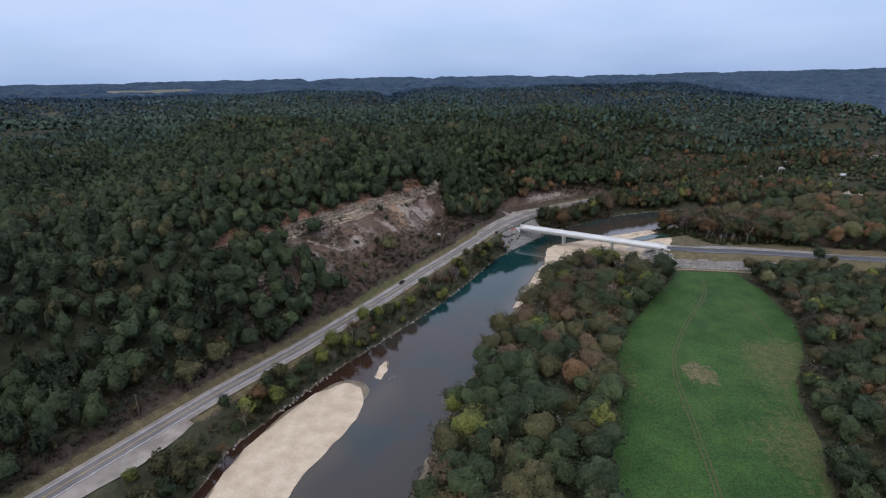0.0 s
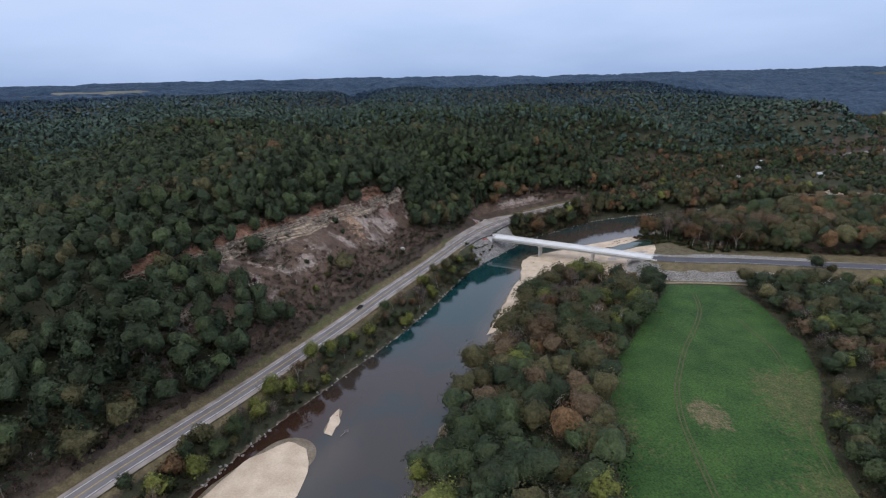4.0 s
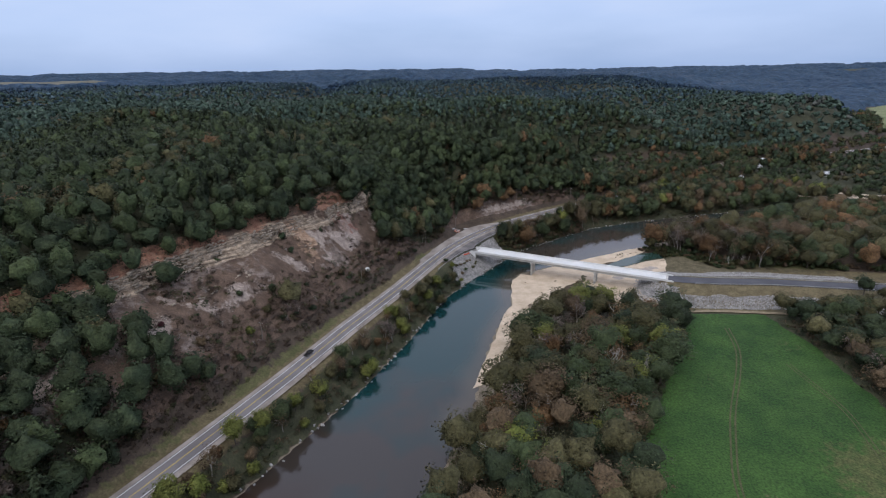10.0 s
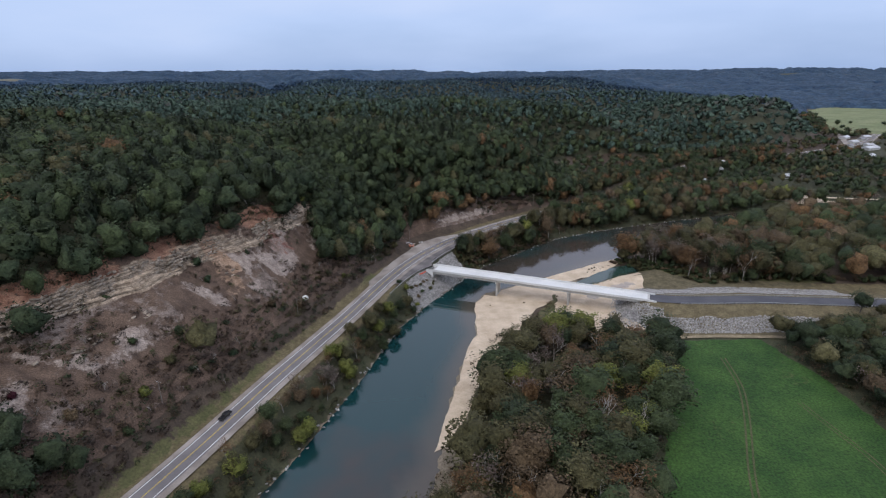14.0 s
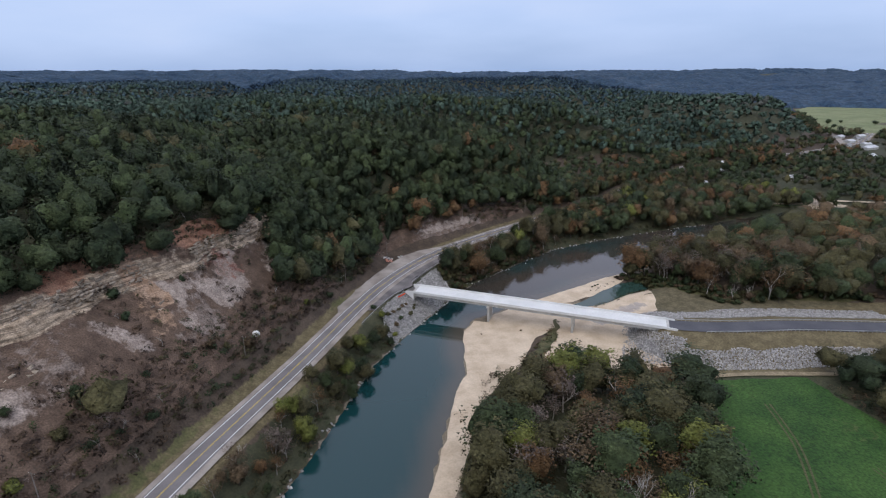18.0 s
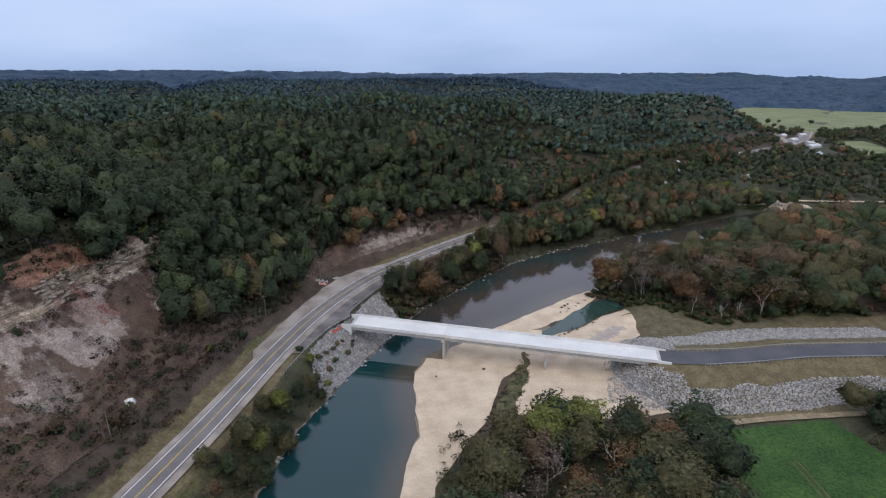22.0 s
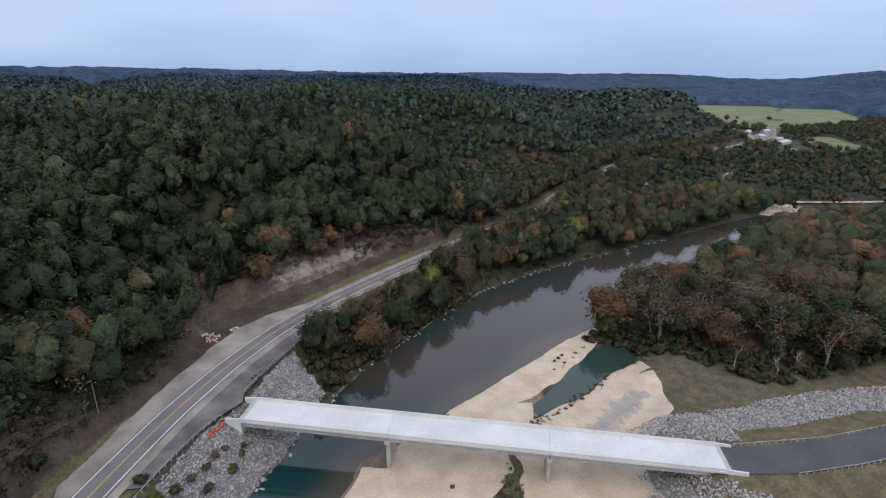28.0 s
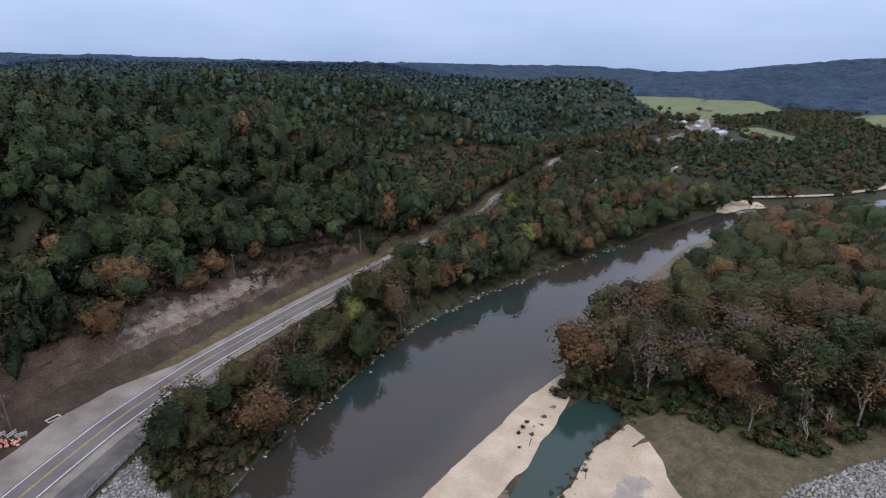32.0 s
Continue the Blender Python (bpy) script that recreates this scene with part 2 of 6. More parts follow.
STONE = material("riprap_stone", (0.28, 0.272, 0.265), (0.41, 0.395, 0.38), 2.5, island=0.38)
LIME = material("limestone", (0.20, 0.165, 0.125), (0.38, 0.32, 0.255), 4, fine=0.7, bump=0.6, island=0.25)
WOODPOLE = material("pole_wood", (0.16, 0.14, 0.12), (0.24, 0.21, 0.18), 1, fine=0.1)
STEEL = material("galvanised_steel", (0.55, 0.56, 0.57), (0.68, 0.69, 0.70), 2, rough=0.5, metal=0.25)
WIRE = material("wire", (0.03, 0.03, 0.03), (0.05, 0.05, 0.05), 1)
WHITE = material("white_paint", (0.72, 0.72, 0.70), (0.82, 0.82, 0.80), 2)
ORANGE = material("orange_plastic", (0.75, 0.14, 0.03), (0.85, 0.2, 0.05), 1)
REDPLASTIC = material("red_plastic", (0.55, 0.04, 0.04), (0.7, 0.07, 0.06), 1)
ROOF = material("roof_grey", (0.20, 0.20, 0.21), (0.32, 0.32, 0.33), 3)
PASTURE = material("pasture", (0.135, 0.165, 0.070), (0.20, 0.215, 0.105), 40, fine=4)


def weights(me, **values):
    for key, value in values.items():
        me.attributes.new(key, "FLOAT", "POINT").data.foreach_set("value", np.asarray(value, np.float32).ravel())


def water_material(name, shallow, deep, rough):
    m = material(name, shallow, deep, 45, rough=rough, detail=3, spec=0.58, mid_at=(0.38, 0.62))
    n, l = m.node_tree.nodes, m.node_tree.links
    # the deeper colour lies where the mesh says that the water is deep, in drifts
    ramp = n["Principled BSDF"].inputs["Base Color"].links[0].from_node
    drift = ramp.inputs[0].links[0].from_socket
    at = n.new("ShaderNodeAttribute")
    at.attribute_name = "deep"
    add = n.new("ShaderNodeMath")
    add.operation = "MULTIPLY_ADD"
    add.inputs[1].default_value = 0.6
    l.new(at.outputs["Fac"], add.inputs[0])
    l.new(drift, add.inputs[2])
    l.new(add.outputs[0], ramp.inputs[0])
    # sand and peat that show through where the water is shallow
    b = n["Principled BSDF"]
    colour = ramp.outputs[0]
    for weight, tint in (("sandy", (0.092, 0.074, 0.056)), ("peaty", (0.040, 0.020, 0.013))):
        at = n.new("ShaderNodeAttribute")
        at.attribute_name = weight
        mix = n.new("ShaderNodeMix")
        mix.data_type = "RGBA"
        l.new(at.outputs["Fac"], mix.inputs["Factor"])
        l.new(colour, mix.inputs[6])
        mix.inputs[7].default_value = (*tint, 1)
        colour = mix.outputs[2]
    l.new(colour, b.inputs["Base Color"])
    geo = n.new("ShaderNodeNewGeometry")
    rip = n.new("ShaderNodeTexNoise")
    rip.inputs["Scale"].default_value = 0.9
    rip.inputs["Detail"].default_value = 3.0
    l.new(geo.outputs["Position"], rip.inputs[0])
    bn = n.new("ShaderNodeBump")
    bn.inputs["Strength"].default_value = 0.05
    bn.inputs["Distance"].default_value = 0.10
    l.new(rip.outputs[0], bn.inputs["Height"])
    l.new(bn.outputs[0], n["Principled BSDF"].inputs["Normal"])
    return m


WATER = water_material("river_water", (0.040, 0.033, 0.028), (0.007, 0.038, 0.041), 0.02)
POOL = water_material("pool_water", (0.035, 0.06, 0.045), (0.02, 0.055, 0.05), 0.08)


# ---------------------------------------------------------------- plan
# the waterlines, the roads and the foot of the hills, in metres, all running upstream
LEFT_SHORE = [(-150, -160), (-126, -30), (-113, 50), (-109, 100), (-83, 160), (-56, 207), (-35, 244), (-14, 290), (6, 342), (19, 362), (27, 375), (37, 387), (46, 400), (56, 414), (70, 430), (103, 456),
              (137, 481), (180, 498), (232, 511), (283, 523), (343, 539), (395, 550), (420, 552), (455, 545), (520, 526), (600, 522)]
RIGHT_SHORE = [(-80, -160), (-60, -30), (-34, 60), (-28, 86), (-19, 126), (3, 202), (17, 238), (20, 251), (25, 273), (33, 298), (45, 329), (48, 345), (52, 370), (60, 382), (74, 388), (91, 396),
               (117, 409), (151, 426), (172, 433), (186, 447), (247, 478), (307, 505), (370, 521), (400, 522), (450, 510), (520, 494), (600, 488)]
ROAD = [(-215, -180), (-186, -20), (-172, 25), (-155, 58), (-125, 121), (-101, 164), (-86, 194), (-64, 240), (-46, 281), (-21, 333), (-10, 358), (-2, 376.5), (10.5, 402), (24, 424), (40, 445), (60, 464.5), (87, 485), (108, 500), (135, 518), (162, 535), (190, 551),
        (229, 581), (250, 606), (290, 632), (335, 665), (378, 712), (470, 742), (560, 770), (640, 800), (760, 860), (900, 980)]
FOOT = ROAD[:22] + [(226, 620), (205, 665), (215, 720), (262, 760), (330, 745), (420, 762), (540, 800), (640, 850), (722, 905), (765, 960), (840, 1110), (900, 1400), (1050, 1800), (1500, 2300), (3000, 3300), (6500, 5000)]
EAST_ROAD = [(142.5, 341.5), (158, 336), (175, 333.5), (200, 331.5), (235, 324), (270, 317), (330, 306), (450, 296), (800, 300), (1500, 420)]
RIP_WEST = [(12, 377), (22, 395), (30, 405), (40, 422), (46, 430), (54, 416), (50, 409), (45, 399.5), (36, 387), (26, 373), (17, 360), (13, 366)]
FIELD_EDGE = [(52, 20), (44, 76), (60, 140), (74, 195), (103, 242), (141, 302.5), (180, 298.5), (184, 268), (181, 222), (168, 185), (143, 145), (132, 105), (118, 70), (104, 20)]


def noise2(x, y, size, seed=0):
    """Smooth noise of about -1 to 1 with patches of that size."""
    x, y = np.asarray(x, float) / size + seed * 17.31, np.asarray(y, float) / size + seed * 9.77
    i, j = np.floor(x), np.floor(y)
    u, v = x - i, y - j
    u, v = u * u * (3 - 2 * u), v * v * (3 - 2 * v)

    def lattice(a, b):
        s = np.sin(a * 127.1 + b * 311.7 + seed * 74.7) * 43758.5453
        return (s - np.floor(s)) * 2 - 1
    return (lattice(i, j) * (1 - u) + lattice(i + 1, j) * u) * (1 - v) + (lattice(i, j + 1) * (1 - u) + lattice(i + 1, j + 1) * u) * v


def offset(line, x, y):
    """The distance of points from a line, positive on its left, and how far along the line they lie."""
    x, y = np.asarray(x, float), np.asarray(y, float)
    best, side, along, gone = np.full(x.shape, 1e18), np.zeros(x.shape), np.zeros(x.shape), 0.0
    for (ax, ay), (bx, by) in zip(line, line[1:]):
        dx, dy = bx - ax, by - ay
        size = math.hypot(dx, dy)
        k = np.clip(((x - ax) * dx + (y - ay) * dy) / size ** 2, 0, 1)
        d = (x - ax - k * dx) ** 2 + (y - ay - k * dy) ** 2
        near = d < best
        best = np.where(near, d, best)
        side = np.where(near, np.sign(dx * (y - ay) - dy * (x - ax)), side)
        along = np.where(near, gone + k * size, along)
        gone += size
    return np.sqrt(best) * np.where(side == 0, 1, side), along


def inside(edge, x, y):
    x, y = np.asarray(x, float), np.asarray(y, float)
    hit = np.zeros(x.shape, bool)
    for (ax, ay), (bx, by) in zip(edge, edge[1:] + edge[:1]):
        cross = (ay > y) != (by > y)
        hit ^= cross & (x < (bx - ax) * (y - ay) / ((by - ay) or 1e-9) + ax)
    return hit


def smooth(t):
    t = np.clip(t, 0, 1)
    return t * t * (3 - 2 * t)


ROAD_Z, EAST_Z = 12.0, 10.75
RISE_AT = [0, 2, 8, 13, 22, 32, 38, 41, 44, 50, 60, 80, 150, 400]
RISE_TO = [0, 0.8, 6.5, 11.2, 18, 26, 36, 41, 44, 48.5, 53, 58, 63, 66]
# a flat shelf beside the road, by the metres along it
SHELF_AT = [615, 629, 655, 677, 689, 709, 743]
SHELF = [0, 2, 5, 11, 10, 3, 1.5]
# how far the rock ledge stands back from the road, by the metres along the road
LEDGE_AT = [0, 395, 455, 490, 520, 555, 590, 630, 700, 900]
LEDGE_OFF = [58, 60, 57, 53, 48, 43, 38, 36, 36, 40]


def steep(u, along):
    """An offset from the road as the hill's profile counts it: the scree below the ledge is as wide as the ledge stands back."""
    u = np.maximum(u - np.interp(along, SHELF_AT, SHELF), 0)
    back = np.interp(along, LEDGE_AT, LEDGE_OFF)
    return np.minimum(u, 32) + np.clip(u - 32, 0, back - 32) * 6 / (back - 32) + np.maximum(u - back, 0)


def unsteep(v, along):
    back = np.interp(along, LEDGE_AT, LEDGE_OFF)
    return np.minimum(v, 32) + np.clip(v - 32, 0, 6) * (back - 32) / 6 + np.maximum(v - 38, 0) + np.interp(along, SHELF_AT, SHELF)


# hollows in the wooded hills: their lines, how deep they are at both ends and how wide
HOLLOWS = [([(235, 640), (165, 727), (90, 785), (-40, 825), (-220, 850), (-450, 890)], 46, 24, 105),
           ([(425, 770), (415, 850), (420, 1002), (440, 1250), (380, 1500)], 44, 26, 95),
           ([(2, 425), (-28, 462), (-62, 505), (-95, 560), (-130, 640)], 20, 9, 38),
           ([(150, 530), (118, 570), (80, 640), (60, 700)], 12, 8, 34),
           ([(-175, 60), (-235, 140), (-290, 240), (-330, 360), (-400, 520), (-520, 680)], 26, 22, 75),
           ([(-160, 720), (-260, 620), (-330, 520)], 16, 10, 60)]


def folds(x, y):
    """How far the hollows cut down into the hills."""
    cut = np.zeros(np.shape(x))
    for line, first, last, wide in HOLLOWS:
        d, along = offset(line, x, y)
        size = sum(math.hypot(b[0] - a[0], b[1] - a[1]) for a, b in zip(line, line[1:]))
        cut = np.maximum(cut, (first + (last - first) * along / size) * np.exp(-(d / wide) ** 2))
    return cut


def ground(x, y):
    """The height of the ground over the river's level."""
    x, y = np.asarray(x, float), np.asarray(y, float)
    dl, _ = offset(LEFT_SHORE, x, y)
    dr = -offset(RIGHT_SHORE, x, y)[0]
    road, _ = offset(ROAD, x, y)
    foot, stretch_ = offset(FOOT, x, y)
    far = np.hypot(x, y - 200)
    # the bank under the road, then the hill over it
    brink = 6.5 + 7.0 * smooth((y - 48) / 14) * smooth((106 - y) / 8) * (x < 0) + 6.0 * smooth((y - 358) / 14) * smooth((462 - y) / 16) * (x < 120)
    gap = np.maximum(-road - brink, 0)
    bank = ROAD_Z * (np.maximum(dl, 0) / (np.maximum(dl, 0) + gap + 0.01)) ** 1.15
    u = np.maximum(foot - 8, 0)
    wave = noise2(x, y, 60, 1) * 3 * smooth(u / 60) + noise2(x, y, 210, 2) * 9 * smooth((u - 50) / 150) + noise2(x, y, 420, 3) * 10 * smooth((u - 130) / 300) - 34 * smooth(1 - np.abs(noise2(x, y, 410, 8)) * 2.4) * smooth((far - 850) / 500) + (np.clip(-(x + 40) / 200, 0, 1) * 7 - 6) * smooth((u - 60) / 160) - 7 * smooth((u - 180) / 200) * (1 - smooth((far - 1300) / 700)) - 6 * smooth((x - 90) / 160) * smooth((y - 610) / 160) * (1 - smooth((far - 1250) / 700)) * smooth(u / 100) - folds(x, y) * smooth(u / 45)
    hill = ROAD_Z - 0.4 + np.interp(steep(u, stretch_), RISE_AT, RISE_TO) + wave + smooth((far - 1800) / 2500) * np.clip(3 - x * 0.011, -8, 12)
    hill = ROAD_Z + (hill - ROAD_Z) * (1 - smooth((far - 1300) / 400) * (1 - smooth(foot / 600)))
    left = np.where(foot > 8, hill, np.where(road > -brink, ROAD_Z - 0.4, bank))
    # the plain
    plain = 5.0 * smooth(dr / 34) + noise2(x, y, 35, 4) * 0.4 * smooth(dr / 40)
    low = 0.15 + 0.022 * np.maximum(dr, 0) + noise2(x, y, 14, 5) * 0.12
    beach = smooth((70 - np.hypot((x - 108) * 0.9, (y - 360) * 1.1)) / 22)
    spit = smooth((16 - dr) / 5) * (y > 236) * (y < 350)
    plain = plain * (1 - np.maximum(beach, spit)) + low * np.maximum(beach, spit)
    pool, _ = offset([(119, 387), (126, 390), (136, 396), (150, 405), (164, 410)], x, y)
    plain = np.minimum(plain, -0.5 + np.maximum(np.abs(pool) - 2.2 - 3.5 * smooth((x - 112) / 50), 0) * 0.35)
    east, _ = offset(EAST_ROAD, x, y)
    past = (142.5 - x) * 0.8915 + (y - 341.5) * 0.453
    east_fall = np.where(past > 0, np.hypot(np.maximum(past, 0) * 2.1 + 3, (x - 142.5) * 0.453 + (y - 341.5) * 0.8915), np.abs(east))
    plain = np.maximum(plain, np.where(x > 110, EAST_Z - 0.15 - np.maximum(east_fall - 5.6, 0) / 3.6, -9))
    ridge = 125 * np.exp(-(((x - 2950) * 0.55 + (y - 1500) * 0.85) / 520) ** 2 - (((x - 2950) * 0.85 - (y - 1500) * 0.55) / 1000) ** 2) * smooth((far - 1850) / 350)
    plain = plain + smooth((x - 500) / 900) * (noise2(x, y, 300, 6) + 1) * 3 + smooth((far - 3000) / 1500) * (14 + noise2(x, y, 700, 7) * 12)
    z = np.where(dl > 0, left, np.where(dr > 0, plain, np.maximum(-2.2, -0.12 * np.minimum(-dl, -dr)) - 0.1))
    z = np.where((np.abs(road) < 8.6) & (foot < 60), np.minimum(z, ROAD_Z - 0.5), z)
    z = z + ridge
    bar, _ = offset([(-95, 66), (-92, 95), (-84, 122), (-70, 143)], x, y)
    z = np.where((dl < 0) & (dr < 0), np.maximum(z, 0.75 - np.maximum(np.abs(bar) - 7, 0) * 0.16), z)
    bar2, _ = offset([(-57, 159), (-55, 172)], x, y)
    z = np.where((dl < 0) & (dr < 0), np.maximum(z, 0.4 - np.maximum(np.abs(bar2) - 1.0, 0) * 0.35), z)
    return z


def sheet_mesh(name, verts, quads):
    me = bpy.data.meshes.new(name)
    verts, quads = np.asarray(verts, np.float32), np.asarray(quads, np.int32)
    me.vertices.add(len(verts))
    me.vertices.foreach_set("co", verts.ravel())
    k = quads.shape[1]
    me.loops.add(quads.size)
    me.loops.foreach_set("vertex_index", quads.ravel())
    me.polygons.add(len(quads))
    me.polygons.foreach_set("loop_start", np.arange(0, quads.size, k, dtype=np.int32))
    me.update(calc_edges=True)
    return me


def axis(lo, hi, step, end_lo, end_hi, grow=1.09):
    mid_part = list(np.arange(lo, hi + 0.01, step))
    up, down, s = [hi], [lo], step
    while up[-1] < end_hi:
        s *= grow
        up.append(up[-1] + s)
    s = step
    while down[-1] > end_lo:
        s *= grow
        down.append(down[-1] - s)
    return np.array(down[:0:-1] + mid_part + up[1:])


xs, ys = axis(-190, 260, 2.7, -5200, 5200), axis(-40, 560, 2.7, -1200, 5600)
gx, gy = np.meshgrid(xs, ys, indexing="ij")
gz = ground(gx, gy)
nx, ny = gx.shape
index = np.arange(nx * ny).reshape(nx, ny)
quads = np.stack([index[:-1, :-1], index[1:, :-1], index[1:, 1:], index[:-1, 1:]], -1).reshape(-1, 4)
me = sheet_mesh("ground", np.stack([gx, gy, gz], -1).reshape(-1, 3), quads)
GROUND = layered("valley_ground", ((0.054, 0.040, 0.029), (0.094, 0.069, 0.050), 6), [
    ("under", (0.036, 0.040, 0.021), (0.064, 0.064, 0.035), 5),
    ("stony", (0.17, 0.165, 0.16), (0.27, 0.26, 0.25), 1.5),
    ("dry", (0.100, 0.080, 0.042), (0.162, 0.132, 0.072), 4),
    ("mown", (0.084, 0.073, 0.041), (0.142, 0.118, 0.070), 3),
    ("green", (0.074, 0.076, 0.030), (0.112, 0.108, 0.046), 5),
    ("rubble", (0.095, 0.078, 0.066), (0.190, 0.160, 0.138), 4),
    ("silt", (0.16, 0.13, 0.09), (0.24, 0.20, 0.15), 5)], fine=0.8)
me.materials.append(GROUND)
v_road = offset(ROAD, gx, gy)[0]
v_dl, v_dr = offset(LEFT_SHORE, gx, gy)[0], -offset(RIGHT_SHORE, gx, gy)[0]
v_east = offset(EAST_ROAD, gx, gy)[0]
dry = np.maximum(smooth((12.5 - np.abs(v_road - 1)) / 5) * (v_dl > 5), smooth((34 + 10 * (v_east > 0) - np.abs(v_east)) / 6) * (gx > 132))
v_foot = offset(FOOT, gx, gy)[0]
v_stn = offset(ROAD, gx, gy)[1]
on_scar = (v_road < np.interp(v_stn, LEDGE_AT, LEDGE_OFF) + 14) & (v_stn > 395) & (v_stn < 605)
v_past = (142.5 - gx) * 0.8915 + (gy - 341.5) * 0.453
v_side = (gx - 142.5) * 0.453 + (gy - 341.5) * 0.8915
stony = np.maximum.reduce([inside(RIP_WEST, gx.ravel(), gy.ravel()).reshape(gx.shape) * 1.0, (v_past < -4) * (v_east < -15.5) * (v_east > -27), (v_past < -8) * (v_east > 15) * (v_east < 29.5), (v_past > -8) * (v_past < 17) * (np.abs(v_side) < 26)]) * (gx < 270)
lush = smooth((9 - np.abs(offset([(168, 412), (180, 402), (186, 390), (200, 382), (225, 374), (262, 366)], gx, gy)[0])) / 6)
mown = inside([(148, 357), (150, 371), (156, 385), (162, 392), (167, 400), (172, 410), (184, 414), (196, 396), (226, 378), (262, 368), (255, 356), (215, 362), (166, 362)], gx.ravel(), gy.ravel()).reshape(gx.shape)
afar = ((np.hypot(gx, gy - 200) > 430) | ((gy < 315) & (v_dr > 6))) * (v_dr > 5) + (v_dl > 0) * (v_road < -9)
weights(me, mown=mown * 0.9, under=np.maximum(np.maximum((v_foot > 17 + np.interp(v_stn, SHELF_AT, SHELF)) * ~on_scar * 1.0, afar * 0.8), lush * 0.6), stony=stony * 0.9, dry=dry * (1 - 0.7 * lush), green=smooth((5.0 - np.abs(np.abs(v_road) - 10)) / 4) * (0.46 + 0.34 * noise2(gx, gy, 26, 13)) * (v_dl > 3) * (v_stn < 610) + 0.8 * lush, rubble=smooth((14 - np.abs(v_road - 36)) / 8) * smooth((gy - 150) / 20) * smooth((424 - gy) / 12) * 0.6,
        silt=np.maximum(smooth((-v_dr + 14) / 10) * (v_dl < 0) * smooth((gy + 40) / 60), 0.9 * smooth((15 - np.hypot(gx - 112, gy - 391)) / 6)))
me.polygons.foreach_set("use_smooth", np.ones(len(me.polygons), bool))
terrain = tagged(new("ground", me), "wooded river valley ground with brown soil and dry grass", "ground", kind="structure")


def patch(name, edge, z_of, mats, step=3.0, lift=0.12, wobble=0.0):
    """A sheet that lies on the ground inside an edge."""
    from mathutils.geometry import delaunay_2d_cdt
    pts = []
    for (ax, ay), (bx, by) in zip(edge, edge[1:] + edge[:1]):
        n = max(1, int(math.hypot(bx - ax, by - ay) / step))
        for i in range(n):
            px, py = ax + (bx - ax) * i / n, ay + (by - ay) * i / n
            pts.append((px + float(noise2(px, py, 5, 21)) * wobble, py + float(noise2(px, py, 5, 22)) * wobble))
    ring = len(pts)
    ex, ey = [p[0] for p in pts], [p[1] for p in pts]
    qx, qy = np.meshgrid(np.arange(min(ex), max(ex), step), np.arange(min(ey), max(ey), step))
    qx, qy = qx.ravel(), qy.ravel()
    ok = inside(pts, qx, qy)
    loop = pts + pts[:1]
    ok &= np.abs(offset(loop, qx, qy)[0]) > step * 0.5
    pts = pts + list(zip(qx[ok], qy[ok]))
    v, _, f, *_ = delaunay_2d_cdt([Vector(p) for p in pts], [], [list(range(ring))], 1, 1e-4)
    v = np.array([(p.x, p.y) for p in v])
    z = z_of(v[:, 0], v[:, 1]) + lift
    me = sheet_mesh(name, np.column_stack([v, z]), np.array([list(t) for t in f if len(t) == 3]))
    if sum(p.normal.z for p in me.polygons) < 0:
        me.flip_normals()
    for m in mats:
        me.materials.append(m)
    me.polygons.foreach_set("use_smooth", np.ones(len(me.polygons), bool))
    return new(name, me)


def flat(level):
    return lambda x, y: np.full(np.shape(x), level, float)


# water: one level sheet a metre past both shores
def shift(line, d):
    res = []
    for i, (px, py) in enumerate(line):
        ax, ay = line[max(i - 1, 0)]
        bx, by = line[min(i + 1, len(line) - 1)]
        s = math.hypot(bx - ax, by - ay)
        res.append((px - (by - ay) / s * d, py + (bx - ax) / s * d))
    return res


river = tagged(patch("water", shift(LEFT_SHORE, 2.5) + shift(RIGHT_SHORE, -2.5)[::-1], flat(0.0), [WATER], step=4, lift=0), "calm teal green river water", "river", kind="structure")
rv = np.array([v.co[:2] for v in river.data.vertices])
rv_l = -offset(LEFT_SHORE, rv[:, 0], rv[:, 1])[0]
rv_r = offset(RIGHT_SHORE, rv[:, 0], rv[:, 1])[0]
rv_bar = np.abs(offset([(-95, 50), (-92, 95), (-84, 122), (-68, 143)], rv[:, 0], rv[:, 1])[0])
rv_n = noise2(rv[:, 0], rv[:, 1], 18, 15)
weights(river.data, deep=0.62 * smooth((rv[:, 1] - 205) / 70) * smooth((412 - rv[:, 1]) / 40) + 0.20 * smooth((16 - rv_l) / 12) * smooth((rv[:, 1] - 380) / 30) - 0.2,
        sandy=np.maximum(smooth((13 + rv_n * 4 - rv_r) / 13) * smooth((rv[:, 1] - 190) / 40) * 0.8, 0.55 * smooth((34 + rv_n * 6 - rv_bar) / 18) * (rv_l > 26) * smooth((rv_l - 26) / 8)) + 0.22 * smooth((rv[:, 1] - 400) / 30),
        peaty=0.95 * smooth((24 + rv_n * 5 - rv_l) / 10) * smooth((200 - rv[:, 1]) / 30))
pool = tagged(patch("water", [(116, 382), (140, 389), (160, 396), (176, 404), (170, 418), (152, 414), (136, 404), (114, 392)], flat(0.0), [POOL], step=5, lift=0.06), "shallow green backwater pool in the sand", "pool", kind="structure")
field = tagged(patch("field", FIELD_EDGE, ground, [FIELD], step=4, lift=0.15, wobble=1.5), "mown bright green hay field", "field", kind="structure")
fv = np.array([v.co[:2] for v in field.data.vertices])
fx_, fy_ = fv[:, 0], fv[:, 1]
